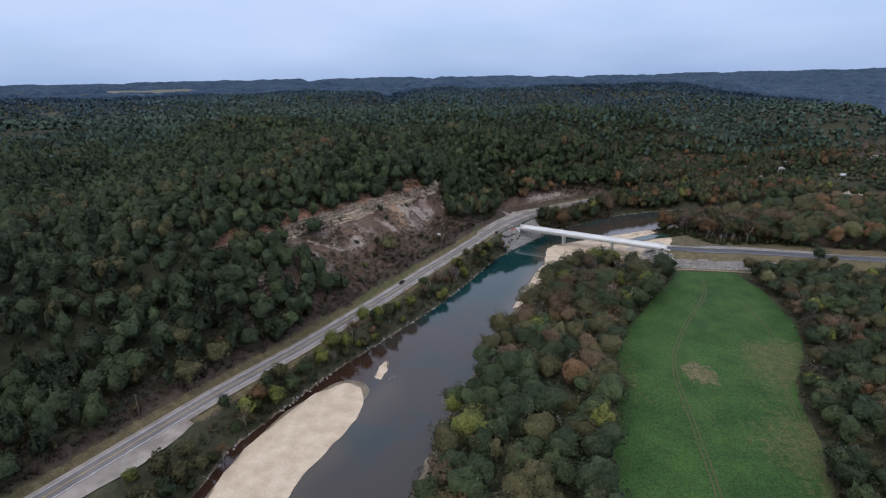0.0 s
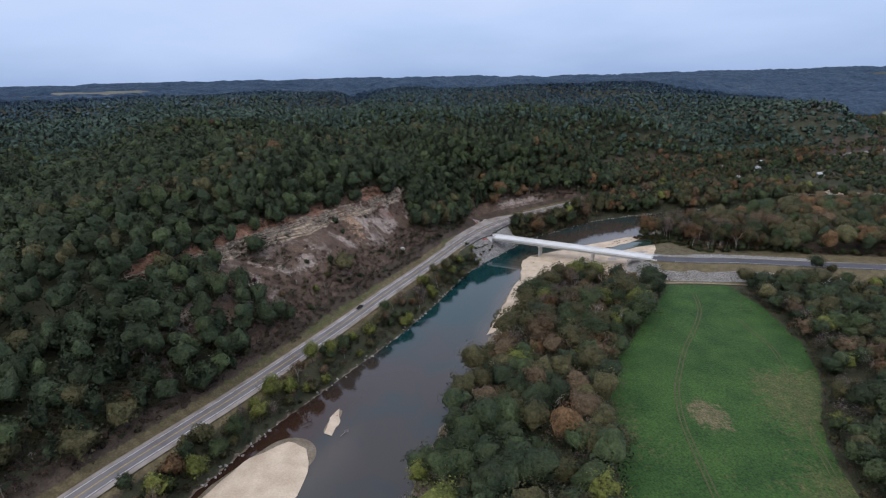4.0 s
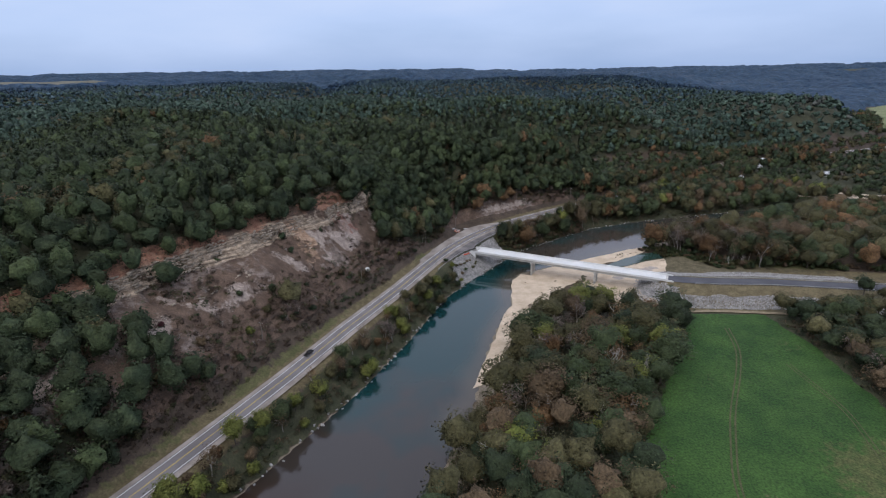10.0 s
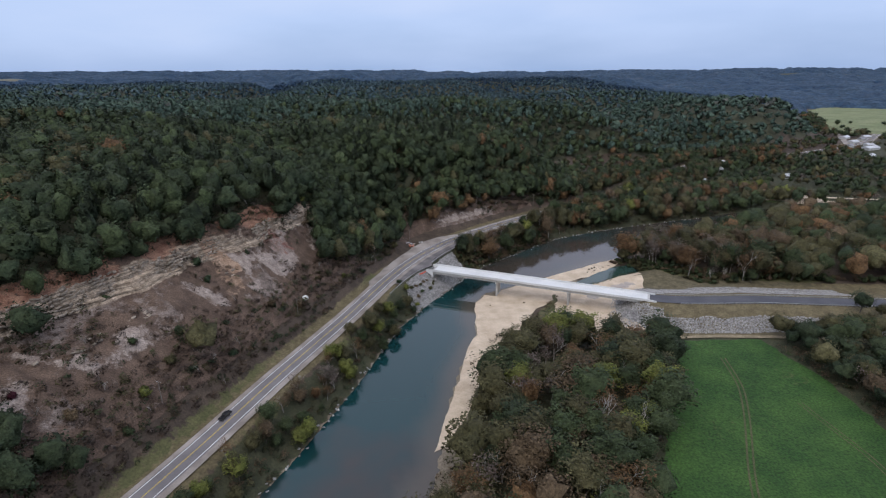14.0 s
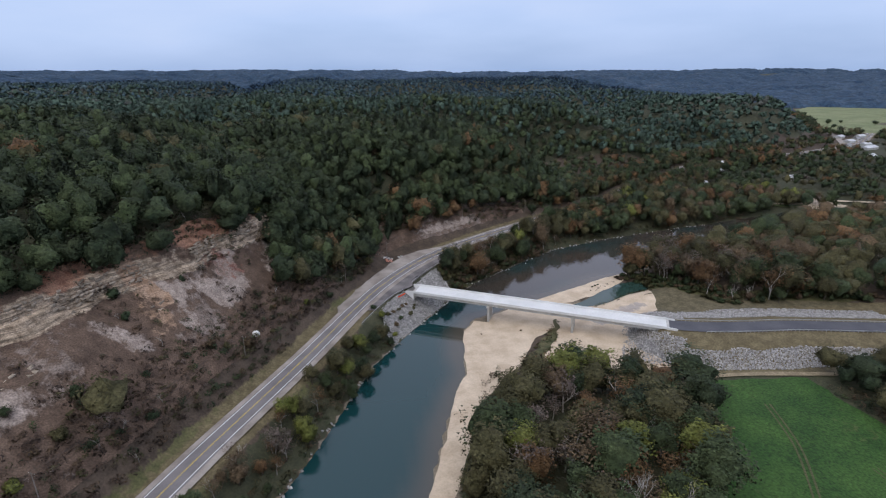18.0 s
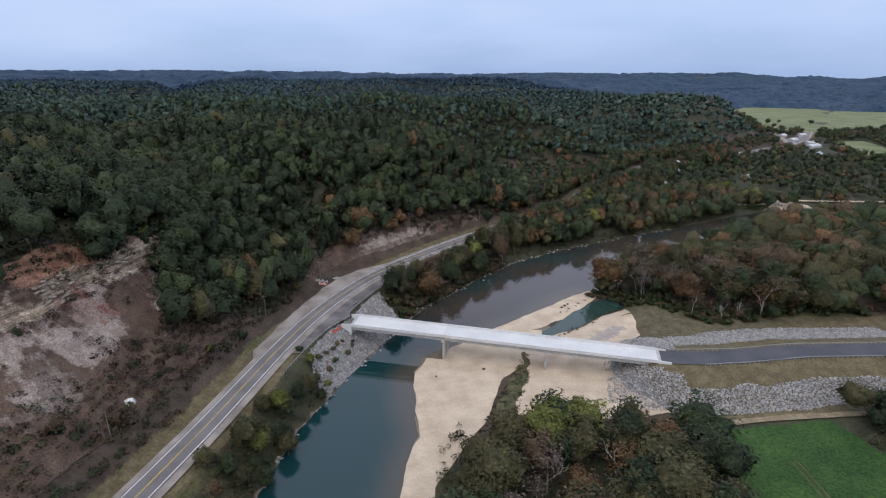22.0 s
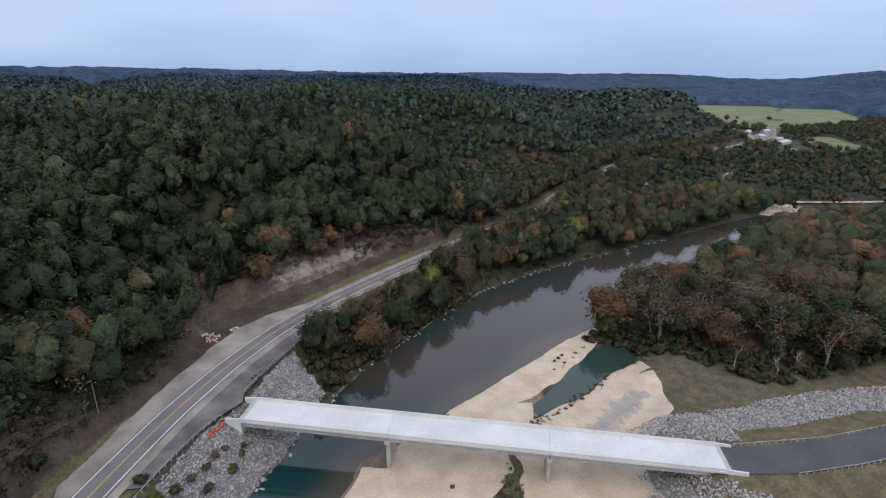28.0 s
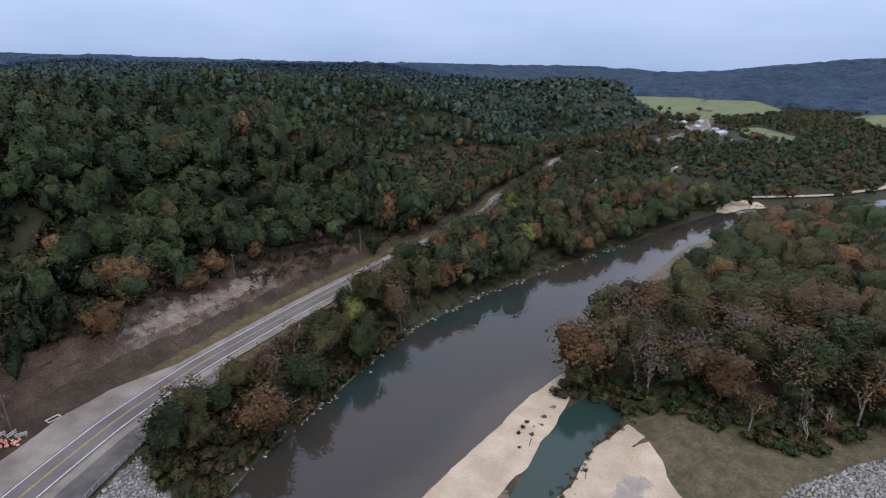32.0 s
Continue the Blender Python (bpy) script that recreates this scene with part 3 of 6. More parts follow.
weights(field.data, straw=0.22 + 0.28 * noise2(fx_, fy_, 26, 14) + 0.35 * smooth((40 - np.abs(offset([(125, 40), (132, 100), (150, 170)], fx_, fy_)[0])) / 40) + 0.2 * smooth((12 - np.hypot(fx_ - 105, fy_ - 160)) / 10),
        bare=0.66 * smooth((17 - np.hypot((fx_ - 105) * 1.0, (fy_ - 160) * 0.7)) / 14) + 0.45 * smooth((12 - np.abs(offset([(136, 112), (140, 128)], fx_, fy_)[0])) / 10))


def ribbon(name, line, left, right, z, mat, lift=0.0, step=3.0, skip=None):
    """A strip along a line from left to right of it."""
    pts = []
    for (ax, ay), (bx, by) in zip(line, line[1:]):
        n = max(1, int(math.hypot(bx - ax, by - ay) / step))
        pts += [(ax + (bx - ax) * i / n, ay + (by - ay) * i / n) for i in range(n)]
    pts.append(line[-1])
    for _ in range(6):
        pts = [pts[0]] + [((a[0] + 2 * b[0] + c[0]) / 4, (a[1] + 2 * b[1] + c[1]) / 4) for a, b, c in zip(pts, pts[1:], pts[2:])] + [pts[-1]]
    a, b = shift(pts, left), shift(pts, right)
    verts = [(*p, z + lift) for p in a] + [(*p, z + lift) for p in b]
    n = len(pts)
    quads = [(n + i, n + i + 1, i + 1, i) for i in range(n - 1) if not skip or not skip(i)]
    me = sheet_mesh(name, verts, quads)
    me.materials.append(mat)
    return new(name, me)


lay_by = tagged(patch("road_shoulder", [(-10, 386), (-1, 402.5), (8.5, 421), (21, 443), (29, 453), (38, 460), (50, 466), (62, 471), (76, 481), (90, 491), (89, 486.5), (60, 464.5), (40, 445), (24, 424), (10.5, 402), (-2, 376.5), (-9, 366)], flat(ROAD_Z), [GRAVEL], step=4, lift=0.02, wobble=0.8), "worn pale gravel lay-by beside the highway", "road shoulder", kind="structure")
apron = tagged(patch("road_shoulder", [(4, 376), (9, 375), (14, 384), (20, 393), (24, 398), (29.8, 403), (30, 407.5), (36, 417), (47, 433.5), (56, 443), (68, 455), (66, 461), (44, 442), (20, 410)], flat(ROAD_Z), [ASPHALT_WORN], step=4, lift=-0.03, wobble=0.15), "dark stained asphalt apron where the bridge meets the highway", "road shoulder", kind="structure")
shoulder = tagged(ribbon("road_shoulder", ROAD, 6.0, -6.6, ROAD_Z, GRAVEL, -0.02), "pale gravel road shoulder", "road shoulder", kind="structure")
road = tagged(ribbon("road", ROAD, 4.0, -4.2, ROAD_Z, ASPHALT, 0.06), "grey two-lane asphalt highway along the river", "road", kind="structure")
for name, at, wide, mat in (("edge_line", 3.42, 0.26, PAINT), ("edge_line", -3.42, 0.26, PAINT), ("centre_line", 0.14, 0.13, YELLOW), ("centre_line", -0.14, 0.13, YELLOW)):
    line = ribbon(name, ROAD, at + wide / 2, at - wide / 2, ROAD_Z, mat, 0.09)
    line.parent = road
road2 = tagged(ribbon("road", EAST_ROAD, 5.0, -5.0, EAST_Z, ASPHALT_NEW, 0.05), "dark new asphalt approach road on an embankment", "road", kind="structure")
tagged(patch("road_shoulder", [(-128, 103), (-123, 101), (-126, 88), (-130, 76), (-138, 63), (-148, 50), (-154, 54), (-146, 68), (-136, 88)], flat(ROAD_Z), [GRAVEL], step=4, lift=0.0, wobble=0.8), "pale gravel pull-off beside the highway", "road shoulder", kind="structure")
FALLOW = material("fallow_field", (0.12, 0.115, 0.085), (0.17, 0.16, 0.115), 60, fine=6)
FAR_FIELD = [(-1600, 2060), (-1300, 2150), (-1230, 2330), (-1480, 2400), (-1680, 2250)]
tagged(patch("pasture", FAR_FIELD, ground, [FALLOW], step=40, lift=5.0, wobble=12), "pale dry field on the distant plateau", "pasture", kind="structure")
PASTURES = [[(800, 985), (900, 1110), (980, 1230), (1120, 1420), (1230, 1500), (1500, 1300), (1270, 1085), (1180, 1000), (1040, 960), (900, 930)], [(850, 835), (790, 840), (735, 770), (705, 715), (770, 705)], [(1176, 900), (1341, 930), (1500, 850), (1150, 680), (940, 700)]]
for edge in PASTURES:
    tagged(patch("pasture", edge, ground, [PASTURE], step=18, lift=0.8, wobble=6), "pale green open pasture in the valley", "pasture", kind="structure")
park = tagged(patch("park_lawn", [(368, 566), (395, 556), (415, 560), (432, 575), (425, 598), (400, 604), (372, 592)], ground, [LAWN], step=5, lift=0.7, wobble=1), "green riverside lawn beyond the woods", "lawn", kind="structure")
ramp = tagged(patch("gravel_ramp", [(392, 550), (398, 546), (420, 549), (440, 545), (446, 556), (436, 572), (428, 590), (420, 590), (416, 566)], ground, [SAND], step=4, lift=0.85, wobble=1), "pale gravel boat ramp at the river", "ramp", kind="structure")

# sandbars
SANDS = [
    ([(46, 330), (49, 352), (52, 369), (59, 379), (66, 376), (68, 382), (80, 390), (97, 396), (117, 390.5), (113, 381), (104, 372), (96, 362), (84, 354), (72, 334), (62, 322), (46, 306), (38, 280), (30, 262), (20, 246), (16, 245), (22, 262), (32, 292), (40, 318)], "pale tan sandbar beside the river under the bridge"),
    ([(80, 333), (92, 352), (99, 366), (112, 382), (124, 386), (138, 390), (152, 398), (167, 401), (164, 388), (156, 371), (146, 364), (134, 358), (128, 348), (126, 334), (132, 316), (110, 322), (92, 328)], "pale tan sand flat beneath the bridge"),
    ([(88, 394), (117, 408), (151, 425), (171, 432), (167, 424), (157, 416), (145, 408), (132, 400), (118, 393), (104, 390)], "pale gravel sandbar along the upstream shore"),
    ([(-103, 50), (-105, 86), (-102, 102), (-94, 122), (-85, 142), (-72, 151), (-63, 147), (-59, 134), (-60, 122), (-66, 103), (-72, 88), (-78, 50)], "long pale sandbar island in the river"),
    ([(-58.5, 157), (-58.5, 168), (-55.5, 175), (-53, 166), (-54.5, 155)], "small pale sandbar in the river"),
]
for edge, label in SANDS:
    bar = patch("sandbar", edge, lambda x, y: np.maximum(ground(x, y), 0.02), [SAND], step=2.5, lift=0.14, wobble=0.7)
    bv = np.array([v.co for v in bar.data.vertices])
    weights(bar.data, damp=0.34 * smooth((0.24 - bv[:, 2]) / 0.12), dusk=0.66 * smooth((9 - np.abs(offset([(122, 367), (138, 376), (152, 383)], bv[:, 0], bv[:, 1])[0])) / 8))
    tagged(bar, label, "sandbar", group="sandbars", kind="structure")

# ---------------------------------------------------------------- helpers for things
def bm_box(bm, sx, sy, sz, at=(0, 0, 0), turn=0.0, bevel=0.0):
    res = bmesh.ops.create_cube(bm, size=1.0, matrix=Matrix.Translation(at) @ Matrix.Rotation(turn, 4, "Z") @ Matrix.Diagonal((sx, sy, sz, 1)))
    if bevel:
        edges = {e for v in res["verts"] for e in v.link_edges}
        bmesh.ops.bevel(bm, geom=list(edges), offset=bevel, segments=1, affect="EDGES")
    return bm


def bm_tube(bm, a, b, ra, rb, sides=8):
    a, b = Vector(a), Vector(b)
    d = b - a
    m = Matrix.Translation((a + b) / 2) @ d.to_track_quat("Z", "Y").to_matrix().to_4x4()
    bmesh.ops.create_cone(bm, cap_ends=True, segments=sides, radius1=ra, radius2=rb, depth=d.length, matrix=m)
    return bm


def part(name, bm, mat, parent, label=""):
    me = bpy.data.meshes.new(name)
    bm.to_mesh(me)
    bm.free()
    me.materials.append(mat)
    ob = new(name, me)
    ob.parent = parent
    return tagged(ob, label)


def thing(name, label, category, at=None, group="", kind=""):
    ob = new(name)
    if at is not None:
        ob.matrix_world = at
    return tagged(ob, label, category, group, kind)



# ---------------------------------------------------------------- bridge
U, V = Vector((0.8915, -0.453, 0)), Vector((0.453, 0.8915, 0))
BRIDGE = Matrix.Translation((25.2, 395.3, 0)) @ Matrix.Rotation(math.atan2(-0.453, 0.8915), 4, "Z")
DECK_W, DECK_E = 12.0, 10.85


def deck_z(u):
    return DECK_W + (DECK_E - DECK_W) * u / 134


def beam(bm, u0, u1, v0, v1, z0, z1):
    """A bar along the bridge whose top and foot follow the deck's fall; z0 and z1 count from the deck."""
    vs = [bm.verts.new((u, v, deck_z(u) + z)) for u in (u0, u1) for v in (v0, v1) for z in (z0, z1)]
    for f in ((0, 1, 3, 2), (4, 6, 7, 5), (0, 4, 5, 1), (2, 3, 7, 6), (0, 2, 6, 4), (1, 5, 7, 3)):
        bm.faces.new([vs[i] for i in f])
    return bm


bridge = thing("bridge", "new white concrete road bridge of three spans", "bridge", BRIDGE)
SPANS = [(4.6, 45.0), (45.06, 87.3), (87.36, 129.6)]
V0, V1 = 0.2, 10.6
for a, b in SPANS:
    part("deck_slab", beam(bmesh.new(), a, b, V0, V1, -0.28, 0), CONCRETE, bridge)
    for k in range(5):
        v = V0 + 1.0 + k * 2.1
        bm = bmesh.new()
        beam(bm, a + 0.15, b - 0.15, v - 0.12, v + 0.12, -1.65, -0.283)
        beam(bm, a + 0.15, b - 0.15, v - 0.36, v + 0.36, -1.9, -1.653)
        beam(bm, a + 0.15, b - 0.15, v - 0.42, v + 0.42, -0.45, -0.285)
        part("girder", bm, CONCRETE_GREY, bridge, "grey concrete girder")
for v0, v1 in ((V0, V0 + 0.42), (V1 - 0.42, V1)):
    for a, b in SPANS:
        bm = bmesh.new()
        beam(bm, a, b, v0, v1, 0.003, 0.3)
        beam(bm, a, b, v0 + 0.09, v1 - 0.09, 0.303, 1.0)
        part("barrier", bm, CONCRETE, bridge, "white concrete parapet")
for u in (45.0, 87.3):
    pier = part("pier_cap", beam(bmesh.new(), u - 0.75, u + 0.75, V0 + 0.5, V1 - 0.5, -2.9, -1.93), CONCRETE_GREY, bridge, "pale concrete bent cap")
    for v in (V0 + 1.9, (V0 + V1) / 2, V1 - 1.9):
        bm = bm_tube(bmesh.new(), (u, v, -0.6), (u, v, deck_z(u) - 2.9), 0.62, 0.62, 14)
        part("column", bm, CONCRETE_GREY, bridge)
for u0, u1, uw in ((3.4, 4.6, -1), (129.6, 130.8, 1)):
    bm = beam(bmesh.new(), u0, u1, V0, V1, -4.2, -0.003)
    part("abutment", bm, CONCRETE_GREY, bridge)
    for v0, v1, long in ((V0 - 0.05, V0 + 0.4, 4.6), (V1 - 0.4, V1 + 0.05, 4.0)):
        a, b = (u0 - long + 1.2, u1 - 0.02) if uw < 0 else (u0 + 0.02, u1 + long - 1.2)
        bm = bmesh.new()
        tip, root = (a, b) if uw < 0 else (b, a)
        vs = []
        for u, top, low in ((tip, 0.55, -0.7), (root, 0.84, -3.6)):
            for v in (v0, v1):
                vs += [bm.verts.new((u, v, deck_z(u) + low)), bm.verts.new((u, v, deck_z(u) + top))]
        for f in ((0, 1, 3, 2), (4, 6, 7, 5), (0, 4, 5, 1), (2, 3, 7, 6), (0, 2, 6, 4), (1, 5, 7, 3)):
            bm.faces.new([vs[i] for i in f])
        bmesh.ops.recalc_face_normals(bm, faces=bm.faces)
        part("wing_wall", bm, CONCRETE, bridge, "white concrete wing wall")


# ---------------------------------------------------------------- woods
rng = np.random.default_rng(7)


PHI = 1.618034
ICO = np.array([(-1, PHI, 0), (1, PHI, 0), (-1, -PHI, 0), (1, -PHI, 0), (0, -1, PHI), (0, 1, PHI), (0, -1, -PHI), (0, 1, -PHI), (PHI, 0, -1), (PHI, 0, 1), (-PHI, 0, -1), (-PHI, 0, 1)]) / 1.902
ICO_F = np.array([(0, 11, 5), (0, 5, 1), (0, 1, 7), (0, 7, 10), (0, 10, 11), (1, 5, 9), (5, 11, 4), (11, 10, 2), (10, 7, 6), (7, 1, 8), (3, 9, 4), (3, 4, 2), (3, 2, 6), (3, 6, 8), (3, 8, 9), (4, 9, 5), (2, 4, 11), (6, 2, 10), (8, 6, 7), (9, 8, 1)])


def unit(v):
    return v / np.maximum(np.linalg.norm(v, axis=-1, keepdims=True), 1e-6)


def sphere(level):
    """A ball of triangles: corners on the unit sphere and faces."""
    v, f = [tuple(p) for p in unit(ICO)], [tuple(t) for t in ICO_F]
    for _ in range(level):
        seen, faces = {}, []

        def middle(a, b):
            key = (min(a, b), max(a, b))
            if key not in seen:
                v.append(tuple(unit(np.array(v[a]) + np.array(v[b]))))
                seen[key] = len(v) - 1
            return seen[key]
        for a, b, c in f:
            ab, bc, ca = middle(a, b), middle(b, c), middle(c, a)
            faces += [(a, ab, ca), (b, bc, ab), (c, ca, bc), (ab, bc, ca)]
        f = faces
    return np.array(v), np.array(f)


BALLS = [sphere(0), sphere(1), sphere(2)]


def crown_shapes(count, level, n, lobes, body=1.0, pine=False, deep=(0.82, 1.16)):
    """Crowns of one unit: a lumpy body of lobes that swell out of one another, and n leaf sprays on its skin. Places and normals."""
    ball, _ = BALLS[level]
    shapes = []
    for _ in range(count):
        at = rng.normal(0, 1, (lobes, 3))
        at[:, 2] = at[:, 2] * 0.8 + 0.35
        at = unit(at) * rng.uniform(0.38, 0.80, (lobes, 1))
        rad = rng.uniform(0.16, 0.40, lobes)
        at, rad = np.concatenate([at, [(0, 0, -0.12)]]), np.append(rad, 0.56)

        def skin(d):
            b = d @ at.T
            disc = b * b - (at ** 2).sum(1) + rad ** 2
            r = np.where(disc > 0, b + np.sqrt(np.maximum(disc, 0)), 0)
            k = r.argmax(1)
            r = np.maximum(r.max(1), 0.4)
            p = d * r[:, None]
            if pine:
                tier = 0.82 + 0.3 * np.abs(np.sin(p[:, 2] * 9 + at[0, 0] * 7))
                p[:, :2] *= (np.clip(1.0 - (p[:, 2] + 0.55) * 0.55, 0.10, 1.1) * tier)[:, None]
            return p, unit(unit(p - at[k]) * 0.7 + d * 0.25 + np.array([0, 0, 0.32]))

        bp, bn = skin(ball)
        bp = bp * rng.uniform(0.68, 0.96, (len(ball), 1)) * body
        d = rng.normal(0, 1, (n, 3))
        d[:, 2] = d[:, 2] * 0.9 + 0.3
        lp, ln = skin(unit(d))
        lp = lp * rng.uniform(*deep, (n, 1))
        face = unit(ln + np.array([0, 0, 0.45]) + rng.normal(0, 0.38, ln.shape))
        a = unit(np.cross(face, rng.normal(0, 1, face.shape)))
        b = np.cross(face, a)
        k = rng.uniform(0.6, 1.3, (n, 3, 1)) * rng.uniform(0.55, 1.4, (n, 1, 1))
        spray = np.stack([a, b * 0.87 - a * 0.5, -b * 0.87 - a * 0.5], 1) * k
        shapes.append((bp, bn, lp, unit(ln + rng.normal(0, 0.4, ln.shape)), spray))
    return [np.stack(q) for q in zip(*shapes)]


def crowns(name, shapes, level, x, y, z, high, wide, size, low=0.1, body=True):
    """One mesh of many crowns, and for each face the number of its tree."""
    bp, bn, lp, ln, spray = shapes
    t, v, n = len(x), bp.shape[1], lp.shape[1]
    pick = rng.integers(0, len(bp), t)
    a = rng.uniform(0, 6.283, t)
    c, s = np.cos(a)[:, None], np.sin(a)[:, None]

    def spin(q):
        return np.stack([q[..., 0] * c - q[..., 1] * s, q[..., 0] * s + q[..., 1] * c, q[..., 2]], -1)

    mid, half = 0.5 * (1 + low), 0.5 * (1 - low)
    lean = wide * rng.uniform(0.88, 1.14, t)
    scale = np.stack([wide, lean, half * high], -1)[:, None, :]
    base = np.stack([x, y, z + mid * high], -1)[:, None, :]
    at = spin(lp[pick]) * scale + base
    leaf = at[:, :, None, :] + spray[pick] * (size * wide / wide.mean())[:, None, None, None]
    verts, normals = leaf.reshape(-1, 3), np.repeat(spin(ln[pick]).reshape(-1, 3), 3, 0)
    tris, owner = np.arange(t * n * 3).reshape(-1, 3), np.repeat(np.arange(t), n)
    of = np.repeat(np.arange(t), n * 3)
    if body:
        form = BALLS[level][1]
        tris = np.concatenate([tris, (np.arange(t)[:, None, None] * v + form).reshape(-1, 3) + t * n * 3])
        verts = np.concatenate([verts, (spin(bp[pick]) * scale + base).reshape(-1, 3)])
        normals = np.concatenate([normals, spin(bn[pick]).reshape(-1, 3)])
        owner = np.concatenate([owner, np.repeat(np.arange(t), len(form))])
        of = np.concatenate([of, np.repeat(np.arange(t), v)])
    me = sheet_mesh(name, verts, tris)
    me.polygons.foreach_set("use_smooth", np.ones(len(me.polygons), bool))
    me.normals_split_custom_set_from_vertices(normals.tolist())
    weights(me, tint=rng.uniform(-0.12, 0.12, t)[of])
    return me, owner


CUBE = np.array([(0, 1, 3, 2), (4, 6, 7, 5), (0, 4, 5, 1), (2, 3, 7, 6), (0, 2, 6, 4), (1, 5, 7, 3)])


# how finely crowns are made, from the nearest trees to the furthest hills: level of the body, sprays, lobes
FINE = {"near": (1, 560, 22), "hill": (1, 300, 18), "mid": (0, 56, 9), "far": (0, 13, 6), "brush": (0, 64, 5)}
SHAPES = {k: crown_shapes(26, *f) for k, f in FINE.items()}
PINES = {k: crown_shapes(12, *FINE[k], pine=True) for k in ("hill", "mid")}
OPEN = {k: crown_shapes(16, 0, n, 12, deep=(0.4, 1.15)) for k, n in (("near", 260), ("hill", 120), ("mid", 46))}


def woods(name, label, x, y, high, wide, tone, mats, fine, size, cone=None, bare=None, sink=0.0, low=0.10, body=True):
    """Many trees as one mass of leafy crowns; cone: which of them are pines, bare: which are thin and half leafless."""
    z = ground(x, y) - sink
    none = np.zeros(len(x), bool)
    cone, bare = none if cone is None else cone, none if bare is None else bare
    for sel, pool, word, tall, broad, leafy in ((~cone & ~bare, SHAPES, label, 1, 1, body), (cone, PINES, "dark green pines standing among the hillside forest", 1.1, 0.85, True), (bare & ~cone, OPEN, "thin half-leafless autumn trees among the woods", 1, 0.9, False)):
        if not sel.any():
            continue
        me, owner = crowns(name, pool[fine], FINE[fine][0], x[sel], y[sel], z[sel], high[sel] * tall, wide[sel] * broad, size * (1 if leafy else 0.8), low, leafy)
        for m in mats:
            me.materials.append(m)
        me.polygons.foreach_set("material_index", tone[sel][owner].astype(np.int32))
        tagged(new(name, me), word, "woods", kind="stuff")


def scatter(x0, x1, y0, y1, step):
    px, py = np.meshgrid(np.arange(x0, x1, step), np.arange(y0, y1, step))
    px = px.ravel() + rng.uniform(-0.62, 0.62, px.size) * step
    py = py.ravel() + rng.uniform(-0.62, 0.62, py.size) * step
    return px, py


def seen_from_path(x, y, margin=40):
    """Roughly the ground between the first view's left edge and the last view's right edge."""
    left = x > -1.06 * (y + 80) - margin
    right = (x < 0.75 * (y + 80) + margin) | (y > 311 + 0.42 * (x - 64) - margin)
    return left & right


def where(x, y):
    return dict(dl=offset(LEFT_SHORE, x, y)[0], dr=-offset(RIGHT_SHORE, x, y)[0], road=offset(ROAD, x, y)[0], foot=offset(FOOT, x, y)[0],
                east=offset(EAST_ROAD, x, y)[0], field=inside(FIELD_EDGE, x, y))


def tones(x, y, names, weights, seed, size=45):
    """A tone for each tree, in loose drifts."""
    w = np.cumsum(np.array(weights) / sum(weights))
    r = rng.uniform(0, 1, len(x)) + noise2(x, y, size, seed) * 0.4
    return np.searchsorted(w, r.argsort().argsort() / (len(x) + 1))


# hillside, within reach
x, y = scatter(-620, 780, -20, 1000, 8.5)
w = where(x, y)
stn0 = offset(ROAD, x, y)[1]
shelf = np.interp(stn0, SHELF_AT, SHELF)
keep = (w["foot"] > np.where(stn0 < 385, 10.5, 13.5) + shelf) & (w["road"] > np.where(stn0 < 385, 10.5, 13.5) + shelf + noise2(x, y, 22, 32) * 3) & seen_from_path(x, y) & (np.hypot(x, y - 200) < 830)
stn = offset(ROAD, x, y)[1]
scar = (w["road"] < np.interp(stn, LEDGE_AT, LEDGE_OFF) + 10 + noise2(x, y, 25, 31) * 3) & (stn > 425) & (stn < 602)
scar &= ~((stn > 597) & (w["road"] > 28))
scar |= (w["road"] < 21) & (y > 440) & (y < 530)
keep &= ~(scar & (rng.uniform(0, 1, len(x)) > 0.015))
x, y = x[keep], y[keep]
# the steep flank above the low rock cut is thickly grown
fx, fy = scatter(-80, 420, 370, 700, 6.6)
fr, fs = offset(ROAD, fx, fy)
more = (fr > 21 + np.interp(fs, SHELF_AT, SHELF)) & (fr < 120) & (fs > 590) & (offset(FOOT, fx, fy)[0] > 18) & (rng.uniform(0, 1, len(fx)) < 0.85)
x, y = np.concatenate([x, fx[more]]), np.concatenate([y, fy[more]])
near = np.hypot(x - 45, y - 235) < 385
HILL = ["pine", "dark", "green", "olive", "rust", "brown"]
